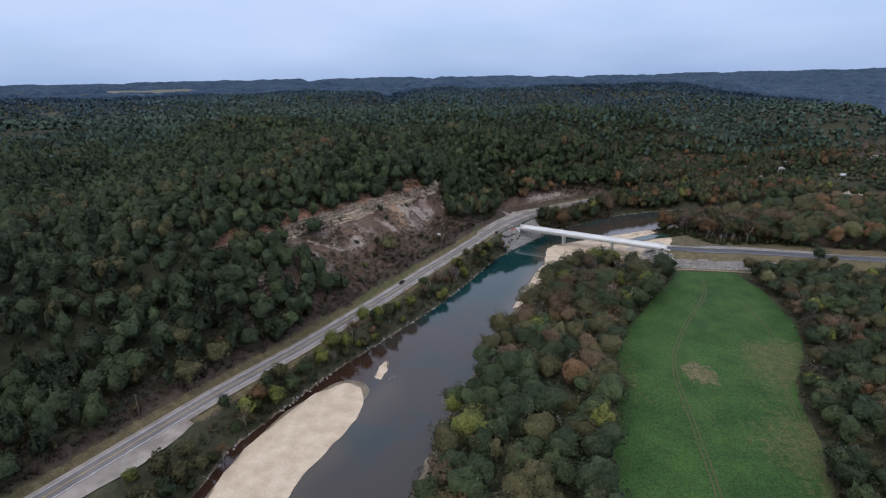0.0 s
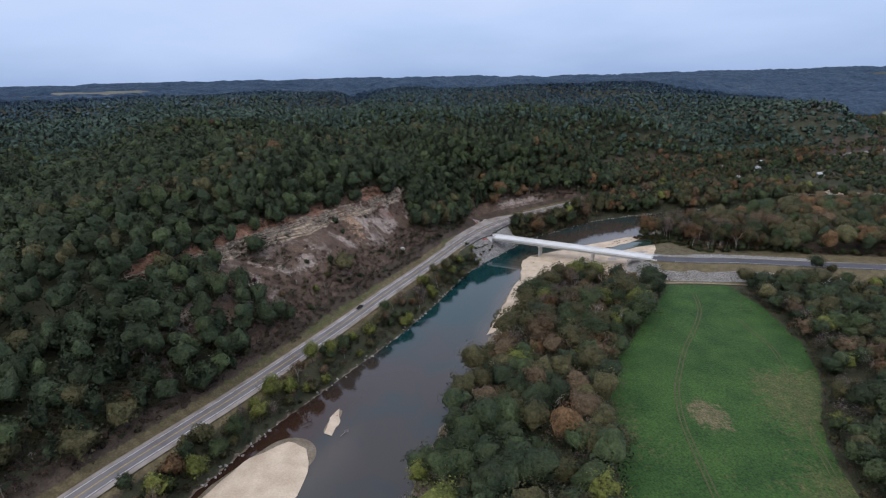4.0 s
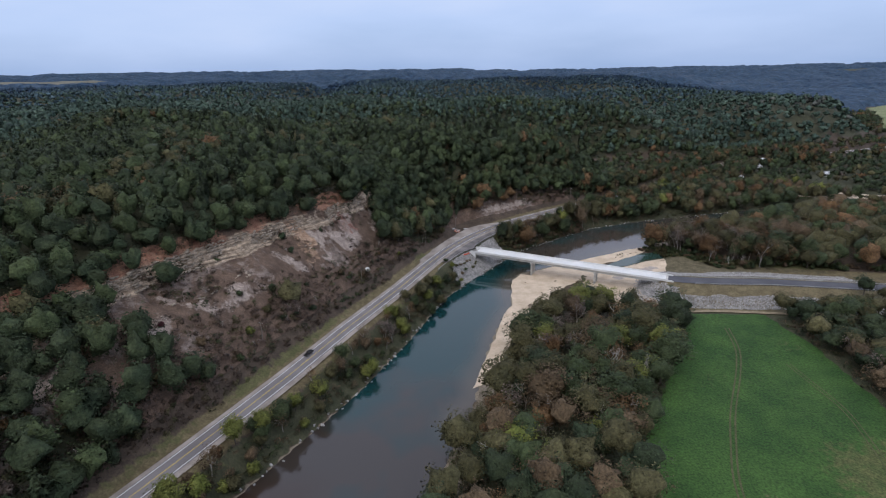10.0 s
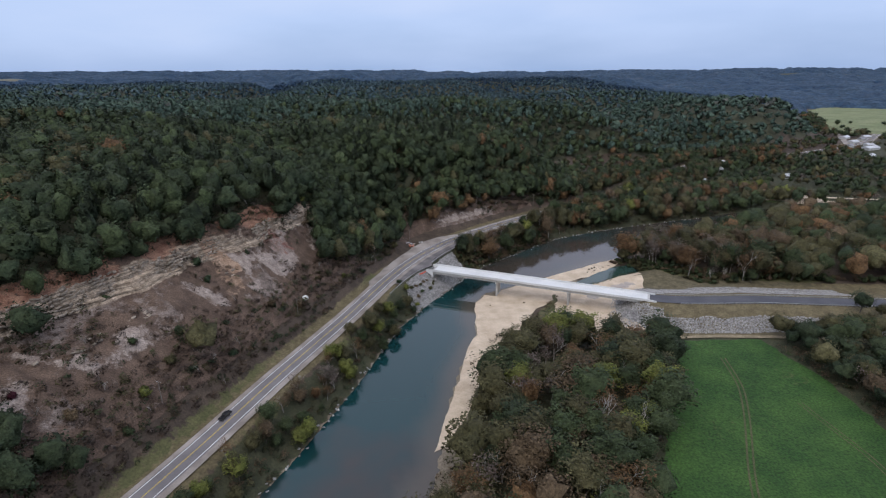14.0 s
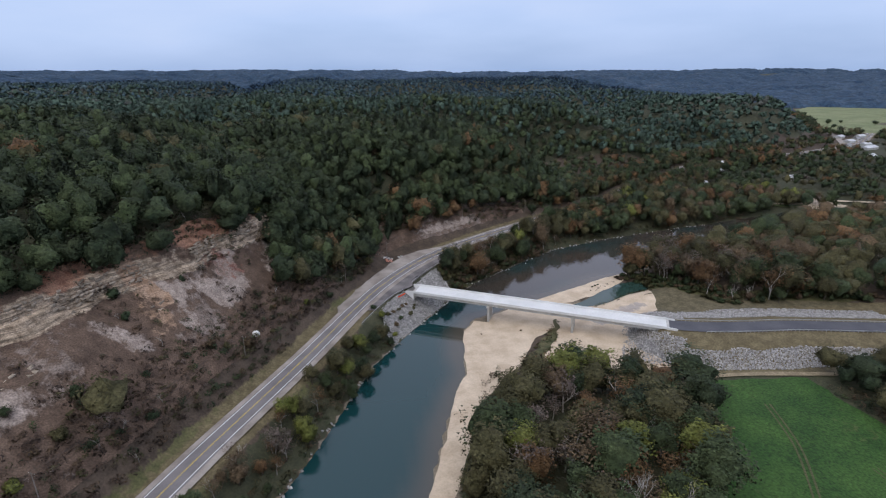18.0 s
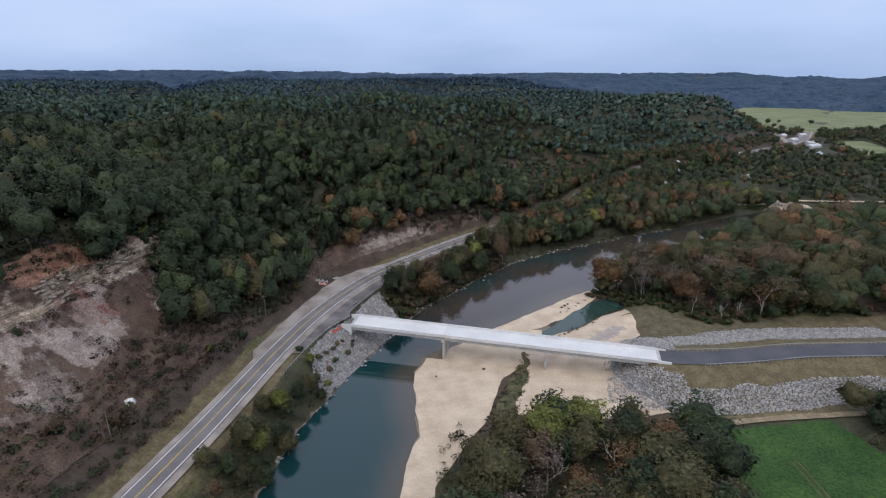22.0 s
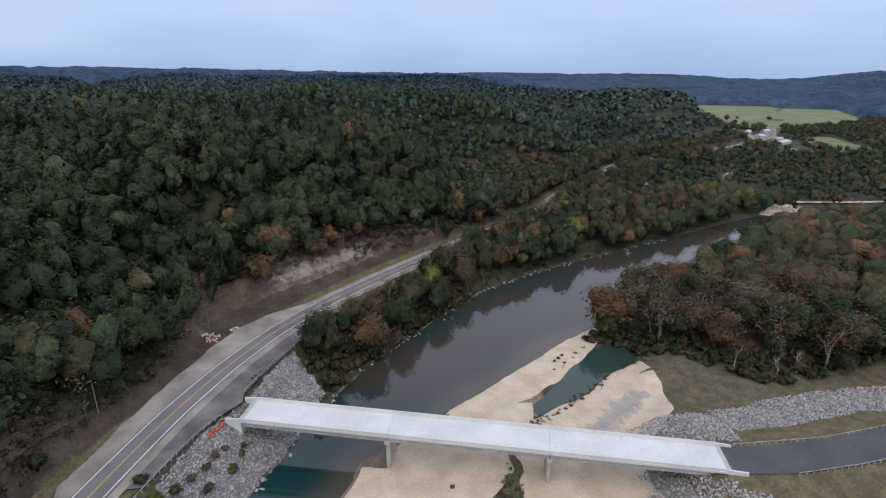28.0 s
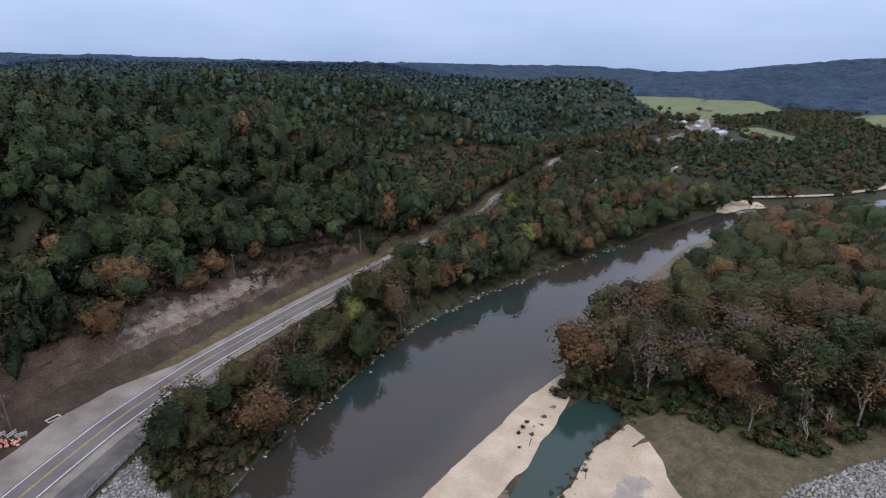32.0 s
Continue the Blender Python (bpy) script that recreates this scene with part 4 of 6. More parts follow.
for sel, fine, size, label in ((near, "hill", 0.52, "dense dark green mixed forest on the hillside"), (~near, "mid", 1.05, "dense dark green forest on the further hills")):
    tx, ty = x[sel], y[sel]
    tone = tones(tx, ty, HILL, [18, 43, 32, 5, 0.5, 1.5], 41)
    tone = np.where((ty < 230) & (tone == 2) & (rng.uniform(0, 1, len(tx)) < 0.8), 1, tone)
    tone = np.where((ty < 170) & (tone == 1) & (rng.uniform(0, 1, len(tx)) < 0.3), 0, tone)
    roadside = (offset(ROAD, tx, ty)[0] < 45) & (ty > 280)
    tone = np.where(roadside & (rng.uniform(0, 1, len(tx)) < 0.28), rng.choice([2, 3, 3, 4, 5, 5], len(tx)), tone)
    cone = tone == 0
    kinds = [LEAF[k] for k in HILL] + FAR_HAZE_LEAF[:2]
    # trees further off take the haze-tinted leaf colours more and more often
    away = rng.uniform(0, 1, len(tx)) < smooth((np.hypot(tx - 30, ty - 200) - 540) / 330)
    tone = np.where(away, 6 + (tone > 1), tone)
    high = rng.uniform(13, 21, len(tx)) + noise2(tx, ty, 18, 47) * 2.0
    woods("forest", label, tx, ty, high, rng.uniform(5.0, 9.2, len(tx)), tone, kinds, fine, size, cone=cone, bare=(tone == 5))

fx, fy = scatter(-120, 240, 400, 640, 5.0)
fr, fs = offset(ROAD, fx, fy)
under = (fr > 32) & (fr < 115) & (fs > 600)
fx, fy = fx[under], fy[under]
woods("undergrowth", "dark green undergrowth among the trees of the steep flank", fx, fy, rng.uniform(3.5, 8, len(fx)), rng.uniform(2.6, 4.2, len(fx)), tones(fx, fy, HILL, [0, 44, 36, 14, 1, 5], 48), [LEAF[k] for k in HILL], "hill", 0.42, low=0.0)

# further woods: hills to two kilometres, and the plain
x, y = scatter(-2100, 2300, 100, 2500, 13.5)
w = where(x, y)
r = np.hypot(x, y - 200)
keep = (w["foot"] > 9) & (r > 815) & (r < 2150) & seen_from_path(x, y) & ~inside([(-1700, 2250), (-1600, 1960), (-1150, 2040), (-1200, 2400)], x, y)
x, y, r = x[keep], y[keep], r[keep]
tone = tones(x, y, FAR_HAZE_LEAF, [50, 44, 6], 43, 120)
# aerial haze painted by distance: leaf colours turn bluer band by band
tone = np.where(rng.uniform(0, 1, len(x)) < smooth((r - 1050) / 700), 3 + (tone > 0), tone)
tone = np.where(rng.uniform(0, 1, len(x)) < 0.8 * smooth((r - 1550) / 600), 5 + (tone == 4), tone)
woods("forest", "forest on the distant hills, leaf colour tinted with blue haze", x, y, rng.uniform(11, 18, len(x)), rng.uniform(6.2, 9.5, len(x)), tone, FAR_HAZE_LEAF + MID_HAZE_LEAF + HAZY[:2], "far", 2.4)
PLAIN = ["dark", "green", "olive", "rust", "brown", "grey"]
x, y = scatter(150, 1700, 230, 1700, 10.5)
w = where(x, y)
r = np.hypot(x, y - 200)
open_land = (np.hypot(x - 412, y - 578) < 46) | (np.hypot(x - 745, y - 868) < 46) | (np.hypot(x - 418, y - 706) < 18) | (np.hypot(x - 702, y - 796) < 38) | (np.hypot(x - 662, y - 740) < 24) | (np.hypot(x - 399, y - 682) < 15) | (np.hypot(x - 346, y - 624) < 12) | (np.hypot(x - 450, y - 640) < 14) | (np.hypot(x - 500, y - 548) < 16)
for edge in PASTURES:
    open_land |= inside(edge, x, y)
keep = (w["foot"] < 6) & (np.abs(w["road"]) > 12) & ((w["dl"] > 8) | (w["dr"] > 8)) & (r > 480) & (r < 1480) & seen_from_path(x, y, 70) & ~open_land & (np.abs(w["east"]) > 45)
x, y = x[keep], y[keep]
tone = tones(x, y, PLAIN, [27, 29, 25, 5, 8, 6], 44)
woods("forest", "mixed green and brown trees on the valley floor", x, y, rng.uniform(8, 15, len(x)), rng.uniform(4.4, 7.6, len(x)), tone, [LEAF[k] for k in PLAIN], "mid", 1.0, bare=(tone > 3))

# tall trees close to the road where it leaves the river
x, y = scatter(140, 520, 500, 800, 7.0)
rd, stn = offset(ROAD, x, y)
keep = (np.abs(rd) > 9.5) & (np.abs(rd) < 40) & (stn > 800) & (np.hypot(x - 418, y - 706) > 16) & ((offset(LEFT_SHORE, x, y)[0] > 3) | (rd > 0)) & (np.hypot(x - 412, y - 578) > 46)
x, y = x[keep], y[keep]
tone = tones(x, y, PLAIN, [22, 26, 24, 10, 12, 6], 46)
woods("forest", "mixed green and brown trees beside the highway", x, y, rng.uniform(11, 18, len(x)), rng.uniform(4, 6.5, len(x)), tone, [LEAF[k] for k in PLAIN], "hill", 0.6, bare=(tone > 3))

# canopy beyond the single trees: one rough sheet
fx, fy = axis(-5000, 5000, 27, -5050, 5050), axis(-1100, 5300, 27, -1150, 5400)
qx, qy = np.meshgrid(fx, fy, indexing="ij")
qx = qx + rng.uniform(-10, 10, qx.shape)
qy = qy + rng.uniform(-10, 10, qy.shape)
qz = ground(qx, qy) + rng.uniform(5, 19, qx.shape)
nx, ny = qx.shape
index = np.arange(nx * ny).reshape(nx, ny)
quads = np.stack([index[:-1, :-1], index[1:, :-1], index[1:, 1:], index[:-1, 1:]], -1).reshape(-1, 4)
mx, my = qx[:-1, :-1].ravel() + 13, qy[:-1, :-1].ravel() + 13
r = np.hypot(mx, my - 200)
gone = ((r < 1430) | ((offset(FOOT, mx, my)[0] > 9) & (r < 2090))) & seen_from_path(mx, my, 10)
gone |= (r < 900)
clear = np.zeros(mx.shape, bool)
for edge in PASTURES + [FAR_FIELD]:
    clear |= inside(edge, mx, my)
# its rim comes down to the ground
kept = ~gone & ~clear
rim = np.zeros(nx * ny, bool)
rim[quads[~kept].ravel()] = True
qz = np.where(rim.reshape(nx, ny), ground(qx, qy) - 1.0, qz)
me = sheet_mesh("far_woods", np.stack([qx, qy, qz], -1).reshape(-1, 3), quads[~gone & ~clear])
# the horizon's haze is part of this sheet's blue leaf colours
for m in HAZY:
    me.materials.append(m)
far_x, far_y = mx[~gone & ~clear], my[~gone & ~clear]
me.polygons.foreach_set("material_index", tones(far_x, far_y, FAR_HAZE_LEAF, [52, 45, 3], 45, 300).astype(np.int32))
tagged(new("far_woods", me), "wooded hills to the horizon, haze put into their blue-green colour", "woods", kind="stuff")

# ---------------------------------------------------------------- single trees near the river


def limbs(bm, base, direction, length, r, depth):
    tip = base + direction * length
    bm_tube(bm, base, tip, r, r * 0.62, 6 if depth > 1 else 4)
    if depth == 0:
        return
    for _ in range(3 if depth > 1 else 2):
        turn = Vector(rng.normal(0, 1, 3)).normalized()
        d = (direction + turn * 0.75 + Vector((0, 0, 0.25))).normalized()
        limbs(bm, base + direction * length * rng.uniform(0.55, 1.0), d, length * rng.uniform(0.5, 0.72), r * 0.5, depth - 1)


CROWNS, SPARSE, TRUNKS, BARES = [], [], [], []
SINGLE, THIN = crown_shapes(8, 1, 1050, 22), crown_shapes(8, 0, 700, 16, deep=(0.45, 1.15))
for v in range(8):
    one = np.array([1.0])
    for pool, shapes, level, leafy in ((CROWNS, SINGLE, 1, True), (SPARSE, THIN, 0, False)):
        pool.append(crowns("crown", [q[v:v + 1] for q in shapes], level, one * 0, one * 0, one * 0, one, one * 0.32, 0.0205 if leafy else 0.018, 0.1, leafy)[0])
        pool[-1].materials.append(LEAF["green"])
    bm = bmesh.new()
    limbs(bm, Vector((0, 0, -0.05)), Vector(rng.normal(0, 0.06, 3) + np.array([0, 0, 1])).normalized(), 0.42, 0.017, 3)
    TRUNKS.append(bpy.data.meshes.new("trunk"))
    bm.to_mesh(TRUNKS[-1])
    bm.free()
    TRUNKS[-1].materials.append(BARK)
for v in range(3):
    bm = bmesh.new()
    limbs(bm, Vector((0, 0, -0.05)), Vector((0.03, 0.02, 1)).normalized(), 0.38, 0.016, 4)
    BARES.append(bpy.data.meshes.new("branches"))
    bm.to_mesh(BARES[-1])
    bm.free()
    BARES[-1].materials.append(BARK_PALE)
WORDS = {"dark": "dark green", "green": "green", "olive": "olive green", "bright": "yellow-green", "rust": "rust-brown autumn", "brown": "brown thinning", "grey": "grey half-bare", "red": "dark red"}


def tree(px, py, high, wide, tone, where_, pz=None):
    z = float(ground(px, py)) if pz is None else pz
    base = Matrix.Translation((px, py, z)) @ Matrix.Rotation(rng.uniform(0, 6.28), 4, "Z") @ Matrix.Diagonal((wide / 0.32 * 1.0, wide / 0.32, high, 1))
    ob = thing("tree", f"{WORDS[tone]} broadleaf tree {where_}", "tree", base, group="trees " + where_)
    k = int(rng.integers(0, len(CROWNS)))
    trunk = new("trunk", TRUNKS[k])
    trunk.parent = ob
    thin = tone == "grey" or "pool" in where_ and tone == "rust" or tone in ("rust", "brown") and rng.uniform() < 0.6
    crown = new("crown", (SPARSE if thin else CROWNS)[k])
    crown.parent = ob
    crown.material_slots[0].link = "OBJECT"
    crown.material_slots[0].material = LEAF[tone]
    trunk.material_slots[0].link = "OBJECT"
    trunk.material_slots[0].material = BARK_PALE if thin else BARK
    return ob


def placed(rows, where_):
    for px, py, high, wide, tone in rows:
        tree(px, py, high, wide, tone, where_)


def bare_tree(px, py, high, where_):
    z = float(ground(px, py))
    ob = thing("bare_tree", f"pale leafless tree {where_}", "tree", Matrix.Translation((px, py, z)) @ Matrix.Rotation(rng.uniform(0, 6.28), 4, "Z") @ Matrix.Scale(high, 4), group="bare trees")
    b = new("branches", BARES[int(rng.integers(0, 3))])
    b.parent = ob
    return ob


def plant(x, y, lo, hi, ratio, names, weights, seed, where_, limit, word):
    """The first `limit` trees stand alone, the rest form one mass."""
    tone = tones(x, y, names, weights, seed, 30)
    high = lo + (hi - lo) * rng.uniform(0, 1, len(x)) ** 0.8 * rng.uniform(0.75, 1.15, len(x))
    wide = high * rng.uniform(ratio * 0.85, ratio * 1.2, len(x))
    for i in range(min(limit, len(x))):
        tree(x[i], y[i], high[i], wide[i], names[tone[i]], where_)
    if len(x) > limit:
        s = slice(limit, None)
        woods("woodland", word, x[s], y[s], high[s], wide[s], tone[s], [LEAF[k] for k in names], "near", 0.36, bare=np.isin(tone[s], [i for i, k in enumerate(names) if k == "grey"]) | (np.isin(tone[s], [i for i, k in enumerate(names) if k in ("rust", "brown")]) & (rng.uniform(0, 1, len(x[s])) < 0.3)))


# the wood between the river and the field
MIXED = ["dark", "green", "olive", "bright", "rust", "brown", "grey"]
x, y = scatter(-60, 185, -30, 322, 8.4)
w = where(x, y)
edge = offset(FIELD_EDGE + FIELD_EDGE[:1], x, y)[0]
keep = (w["dr"] > 4) & (x < 150) & ~w["field"] & (np.abs(edge) > 1.0) & (x < np.interp(y, [0, 76, 140, 195, 242, 299, 322], [46, 44, 60, 74, 103, 143, 150]) + 3)
keep &= ~((w["dr"] < 14) & (y > 240)) & (y < np.interp(x, [20, 60, 80, 110, 130, 160], [236, 310, 317, 310, 304, 296]))
x, y = x[keep], y[keep]
order = np.argsort(-y)
x, y = x[order], y[order]
n = int((y > 185).sum())
plant(x[:n], y[:n], 11, 20, 0.47, MIXED, [13, 19, 30, 8, 10, 12, 8], 61, "in the riverside wood", 110, "mixed autumn riverside trees between the sandbar and the field")
plant(x[n:], y[n:], 11, 20, 0.47, MIXED, [34, 22, 22, 3, 7, 8, 4], 60, "in the riverside wood", 0, "dark green and autumn riverside trees beside the field")
# east of the field, and north of the embankment
x, y = scatter(110, 330, 10, 300, 7.6)
w = where(x, y)
keep = ~w["field"] & (x > np.interp(y, [0, 20, 70, 105, 145, 185, 222, 268, 300], [100, 106, 120, 134, 146, 171, 185, 188, 186])) & (np.abs(w["east"]) > 26) & (x < 0.8 * (y + 80) + 50)
x, y = x[keep], y[keep]
plant(x, y, 8, 15, 0.5, MIXED, [36, 25, 22, 2, 3, 8, 4], 62, "east of the field", 0, "olive and green scrubby trees east of the field")
x, y = scatter(170, 480, 360, 560, 9.0)
w = where(x, y)
keep = (w["dr"] > 5 + 13 * smooth((x - 215) / 40)) & (np.abs(w["east"]) > 41) & (x + 0.75 * y > 483) & (x > 163) & (np.hypot(x, y - 200) < 520)
x, y = x[keep], y[keep]
order = np.argsort(np.hypot(x - 180, y - 380))
plant(x[order], y[order], 13, 23, 0.43, MIXED, [13, 16, 36, 0, 15, 14, 6], 63, "north of the embankment", 60, "rust and olive autumn trees on the river plain")
# the strip between road and river
x, y = scatter(-190, 480, -20, 600, 5.8)
w = where(x, y)
apron_at = (y > 352) & (y < 462) & (x < 100)
keep = (w["dl"] > 0.6) & (w["road"] < np.where(apron_at, -15.5, -9.2)) & ~inside(RIP_WEST, x, y) & seen_from_path(x, y) & (np.hypot(x, y - 200) < 560)
tall = y > 425
keep &= ~((y > 42) & (y < 108) & (w["road"] > -18))
keep &= (rng.uniform(0, 1, len(x)) < np.where(tall, np.where(x > 120, 0.58, 0.48), 0.8)) & ~(tall & (x < 130) & (w["road"] > -13))
low_x, low_y, tall_x, tall_y = x[keep & ~tall], y[keep & ~tall], x[keep & tall], y[keep & tall]
order = np.argsort(np.hypot(low_x - 10, low_y - 330))
plant(low_x[order], low_y[order], 4, 11.5, 0.42, MIXED, [11, 17, 32, 13, 7, 13, 7], 64, "on the river bank below the road", 60, "mixed green and brown trees on the steep bank below the road")
order = np.argsort(np.hypot(tall_x - 60, tall_y - 420))
plant(tall_x[order], tall_y[order], 9, 19, 0.38, MIXED, [16, 20, 29, 5, 9, 13, 8], 65, "on the wooded bank upstream", 40, "mixed green and brown trees on the wooded bank upstream")
for px, py, high in ((62, 436, 9), (80, 452, 11), (104, 470, 10), (128, 486, 11), (-30, 262, 7), (-8, 318, 7)):
    bare_tree(px, py, high, "on the river bank")
x, y = scatter(-60, 190, 20, 330, 2.6)
w = where(x, y)
rim = np.interp(y, [0, 20, 70, 105, 145, 185, 222, 268, 300], [100, 106, 120, 134, 146, 171, 185, 188, 186])
keep = ((w["dr"] > np.where(y > 240, 9.5, 1.5)) & (w["dr"] < 17) & (x < 110)) | (~w["field"] & (np.abs(offset(FIELD_EDGE + FIELD_EDGE[:1], x, y)[0]) < 5) & (np.abs(w["east"]) > 31)) | (~w["field"] & (x > rim - 8) & (x < rim + 5) & (np.abs(w["east"]) > 31))
keep &= (rng.uniform(0, 1, len(x)) < 0.8) & ~((y > 290) & (x > 125))
bx, by = scatter(-140, 330, 60, 560, 2.6)
bw = where(bx, by)
bank_keep = (bw["dl"] > 0.4) & (bw["dl"] < 11) & (bw["road"] < np.where((by > 352) & (by < 462), -14.5, -9)) & ~inside(RIP_WEST, bx, by) & (rng.uniform(0, 1, len(bx)) < 0.75)
nx_, ny_ = scatter(160, 330, 350, 440, 2.8)
nw = where(nx_, ny_)
front = nx_ + 0.75 * ny_ - 479 + noise2(nx_, ny_, 14, 68) * 4
front_keep = (front > -6) & (front < 13) & (nw["dr"] > 4) & (np.abs(nw["east"]) > 36) & (rng.uniform(0, 1, len(nx_)) < 0.8)
front_keep |= (np.abs(nw["east"]) > 41) & (np.abs(nw["east"]) < 49) & (nw["east"] > 0) & (nx_ > 195) & (rng.uniform(0, 1, len(nx_)) < 0.6)
x, y = np.concatenate([x[keep], bx[bank_keep]]), np.concatenate([y[keep], by[bank_keep]])
EDGE = ["olive", "sere", "green", "brown", "dark"]
woods("scrub", "olive and brown scrub along the banks and the wood", x, y, rng.uniform(1.5, 4.5, len(x)), rng.uniform(1.3, 2.6, len(x)), tones(x, y, EDGE, [30, 22, 20, 18, 10], 66, 16), [LEAF[k] for k in EDGE], "brush", 0.30, low=0.0, body=False)
x, y = nx_[front_keep], ny_[front_keep]
woods("scrub", "green weeds and bushes at the edge of the plain wood", x, y, rng.uniform(1.2, 3.0, len(x)) + 3.2 * smooth((x + 0.75 * y - 479) / 7) * rng.uniform(0.3, 1, len(x)), rng.uniform(1.4, 2.7, len(x)), tones(x, y, EDGE, [26, 8, 50, 8, 8], 69, 16), [LEAF[k] for k in EDGE], "hill", 0.30, low=0.0)
x, y = scatter(46, 130, 420, 500, 2.0)
rd = offset(ROAD, x, y)[0]
keep = (offset(LEFT_SHORE, x, y)[0] > 0.3) & (rd < -14 + 5 * smooth((x - 66) / 20)) & ~inside(RIP_WEST, x, y) & (rng.uniform(0, 1, len(x)) < 0.8)
x, y = x[keep], y[keep]
woods("scrub", "olive and brown bushes between the guardrail and the river", x, y, rng.uniform(1.6, 4.2, len(x)), rng.uniform(1.3, 2.5, len(x)), tones(x, y, EDGE, [34, 24, 12, 22, 8], 67, 12), [LEAF[k] for k in EDGE], "hill", 0.27, low=0.0)
for px, py, high in ((77, 239, 24), (88, 236, 19), (60, 205, 20), (40, 160, 20), (95, 270, 18), (20, 190, 18), (48, 140, 20), (-18, 110, 15), (8, 150, 17), (66, 262, 18), (30, 100, 19), (199, 372, 11), (208, 372, 12)):
    bare_tree(px, py, high, "in the riverside wood")

placed([(-84, 172, 14, 6.0, "bright"), (-86.5, 161, 12, 5.0, "bright"), (-73, 200, 12.5, 5.0, "bright"), (-66, 208.5, 11.5, 4.6, "bright"), (-49, 233.5, 10.5, 4.2, "bright"), (-46, 245, 9, 3.6, "olive"), (-92, 149, 13, 5.6, "green"), (-60, 217, 9.5, 3.6, "olive"),
        (-77, 187, 13, 5.2, "brown"), (-99, 128, 13, 5.5, "bright"), (-107, 112, 12, 5.0, "brown"), (-108, 92, 11, 4.6, "rust"), (-95, 139, 11, 4.6, "green"), (4, 331, 9, 3.8, "olive"), (-2, 318, 8, 3.4, "green"), (-16, 292, 9, 3.6, "bright"), (12, 370, 6, 2.2, "bright")], "on the river bank below the road")
placed([(191, 382, 13, 5.0, "rust"), (204, 377, 11, 3.6, "grey"), (222, 366, 10, 4.2, "green"), (165, 421, 12, 5.6, "olive"), (171, 424, 14, 6.0, "green"), (186, 404, 12, 5.5, "green"), (180, 414, 13, 6.0, "olive"), (192, 412, 13, 6.0, "green")], "beside the backwater pool")
placed([(236, 574, 17, 6.0, "olive"), (246, 584, 18, 6.5, "green"), (255, 594, 17, 6.0, "brown"), (263, 602, 18, 6.5, "dark"), (272, 607, 17, 6.0, "green"), (282, 613, 18, 6.5, "olive"), (292, 619, 17, 6.0, "green")], "beside the highway upstream")
placed([(905, 1085, 13, 7.0, "green"), (948, 1100, 8, 4.0, "green"), (868, 1030, 9, 5.0, "dark"), (985, 1060, 10, 6.0, "dark")], "in the pale pasture")
placed([(244, 312, 13, 5.5, "dark"), (252, 308, 8, 4.0, "olive")], "beside the embankment road")

# brush on the cut slope and the banks
SHRUB = ["twig", "sere", "grey", "olive", "dark", "green"]
x, y = scatter(-250, 300, -20, 640, 2.25)
w = where(x, y)
stn = offset(ROAD, x, y)[1]
on_cut = (stn > 395) & (stn < 606)
back = np.interp(stn, LEDGE_AT, LEDGE_OFF)
prob = np.where(on_cut & (w["road"] > 30), 0.40 + 0.55 * noise2(x, y, 11, 74), 0.95 - 0.2 * (noise2(x, y, 18, 73) > 0.3))
prob = np.where(on_cut & (w["road"] > back + 10), 0.85, prob)
keep = (w["road"] > np.where(stn < 560, 10.8, np.where((stn > 655) & (stn < 745), 21, 13.0)) + np.interp(stn, SHELF_AT, SHELF) + noise2(x, y, 12, 71) * 1.5) & (w["road"] < np.where(on_cut, back + 24, 40)) & (rng.uniform(0, 1, len(x)) < prob)
x, y = x[keep], y[keep]
woods("brush", "brown leafless brush on the road cut", x, y, rng.uniform(1.2, 4.4, len(x)), rng.uniform(1.3, 2.7, len(x)), tones(x, y, SHRUB, [33, 21, 8, 23, 9, 6], 72, 20), [LEAF[k] for k in SHRUB], "brush", 0.33, low=0.0, body=False)
k = rng.permutation(len(x))[:52]
for px, py in zip(x[k], y[k]):
    bare_tree(px, py, rng.uniform(4, 7.5), "on the brushy slope above the road")
# taller shrubs among it
x, y = scatter(-230, 200, -20, 560, 6.0)
w = where(x, y)
stn = offset(ROAD, x, y)[1]
shelf = np.interp(stn, SHELF_AT, SHELF)
keep = (w["road"] > np.where((stn > 655) & (stn < 745), 22, 14) + shelf) & (w["road"] < np.where((stn > 395) & (stn < 606), np.where(stn > 588, 60, 34), 40)) & (rng.uniform(0, 1, len(x)) < np.where(stn > 586, 0.5, np.where(stn < 500, 0.3, 0.05)) + 0.30 + 0.35 * noise2(x, y, 30, 75))
x, y = x[keep], y[keep]
woods("thicket", "olive and dark shrubs among the brush", x, y, rng.uniform(2.5, 6.5, len(x)), rng.uniform(1.6, 3.4, len(x)), tones(x, y, MIXED, [14, 12, 28, 3, 9, 24, 10], 76, 30), [LEAF[k] for k in MIXED], "hill", 0.34, low=0.0, bare=rng.uniform(0, 1, len(x)) < 0.6)

# ---------------------------------------------------------------- the rock cut above the road
def along_line(line, step):
    pts = []
    for (ax, ay), (bx, by) in zip(line, line[1:]):
        n = max(1, int(math.hypot(bx - ax, by - ay) / step))
        pts += [(ax + (bx - ax) * i / n, ay + (by - ay) * i / n) for i in range(n)]
    return pts + [line[-1]]


def smooth_line(pts, times=8):
    for _ in range(times):
        pts = [pts[0]] + [((a[0] + 2 * b[0] + c[0]) / 4, (a[1] + 2 * b[1] + c[1]) / 4) for a, b, c in zip(pts, pts[1:], pts[2:])] + [pts[-1]]
    return pts


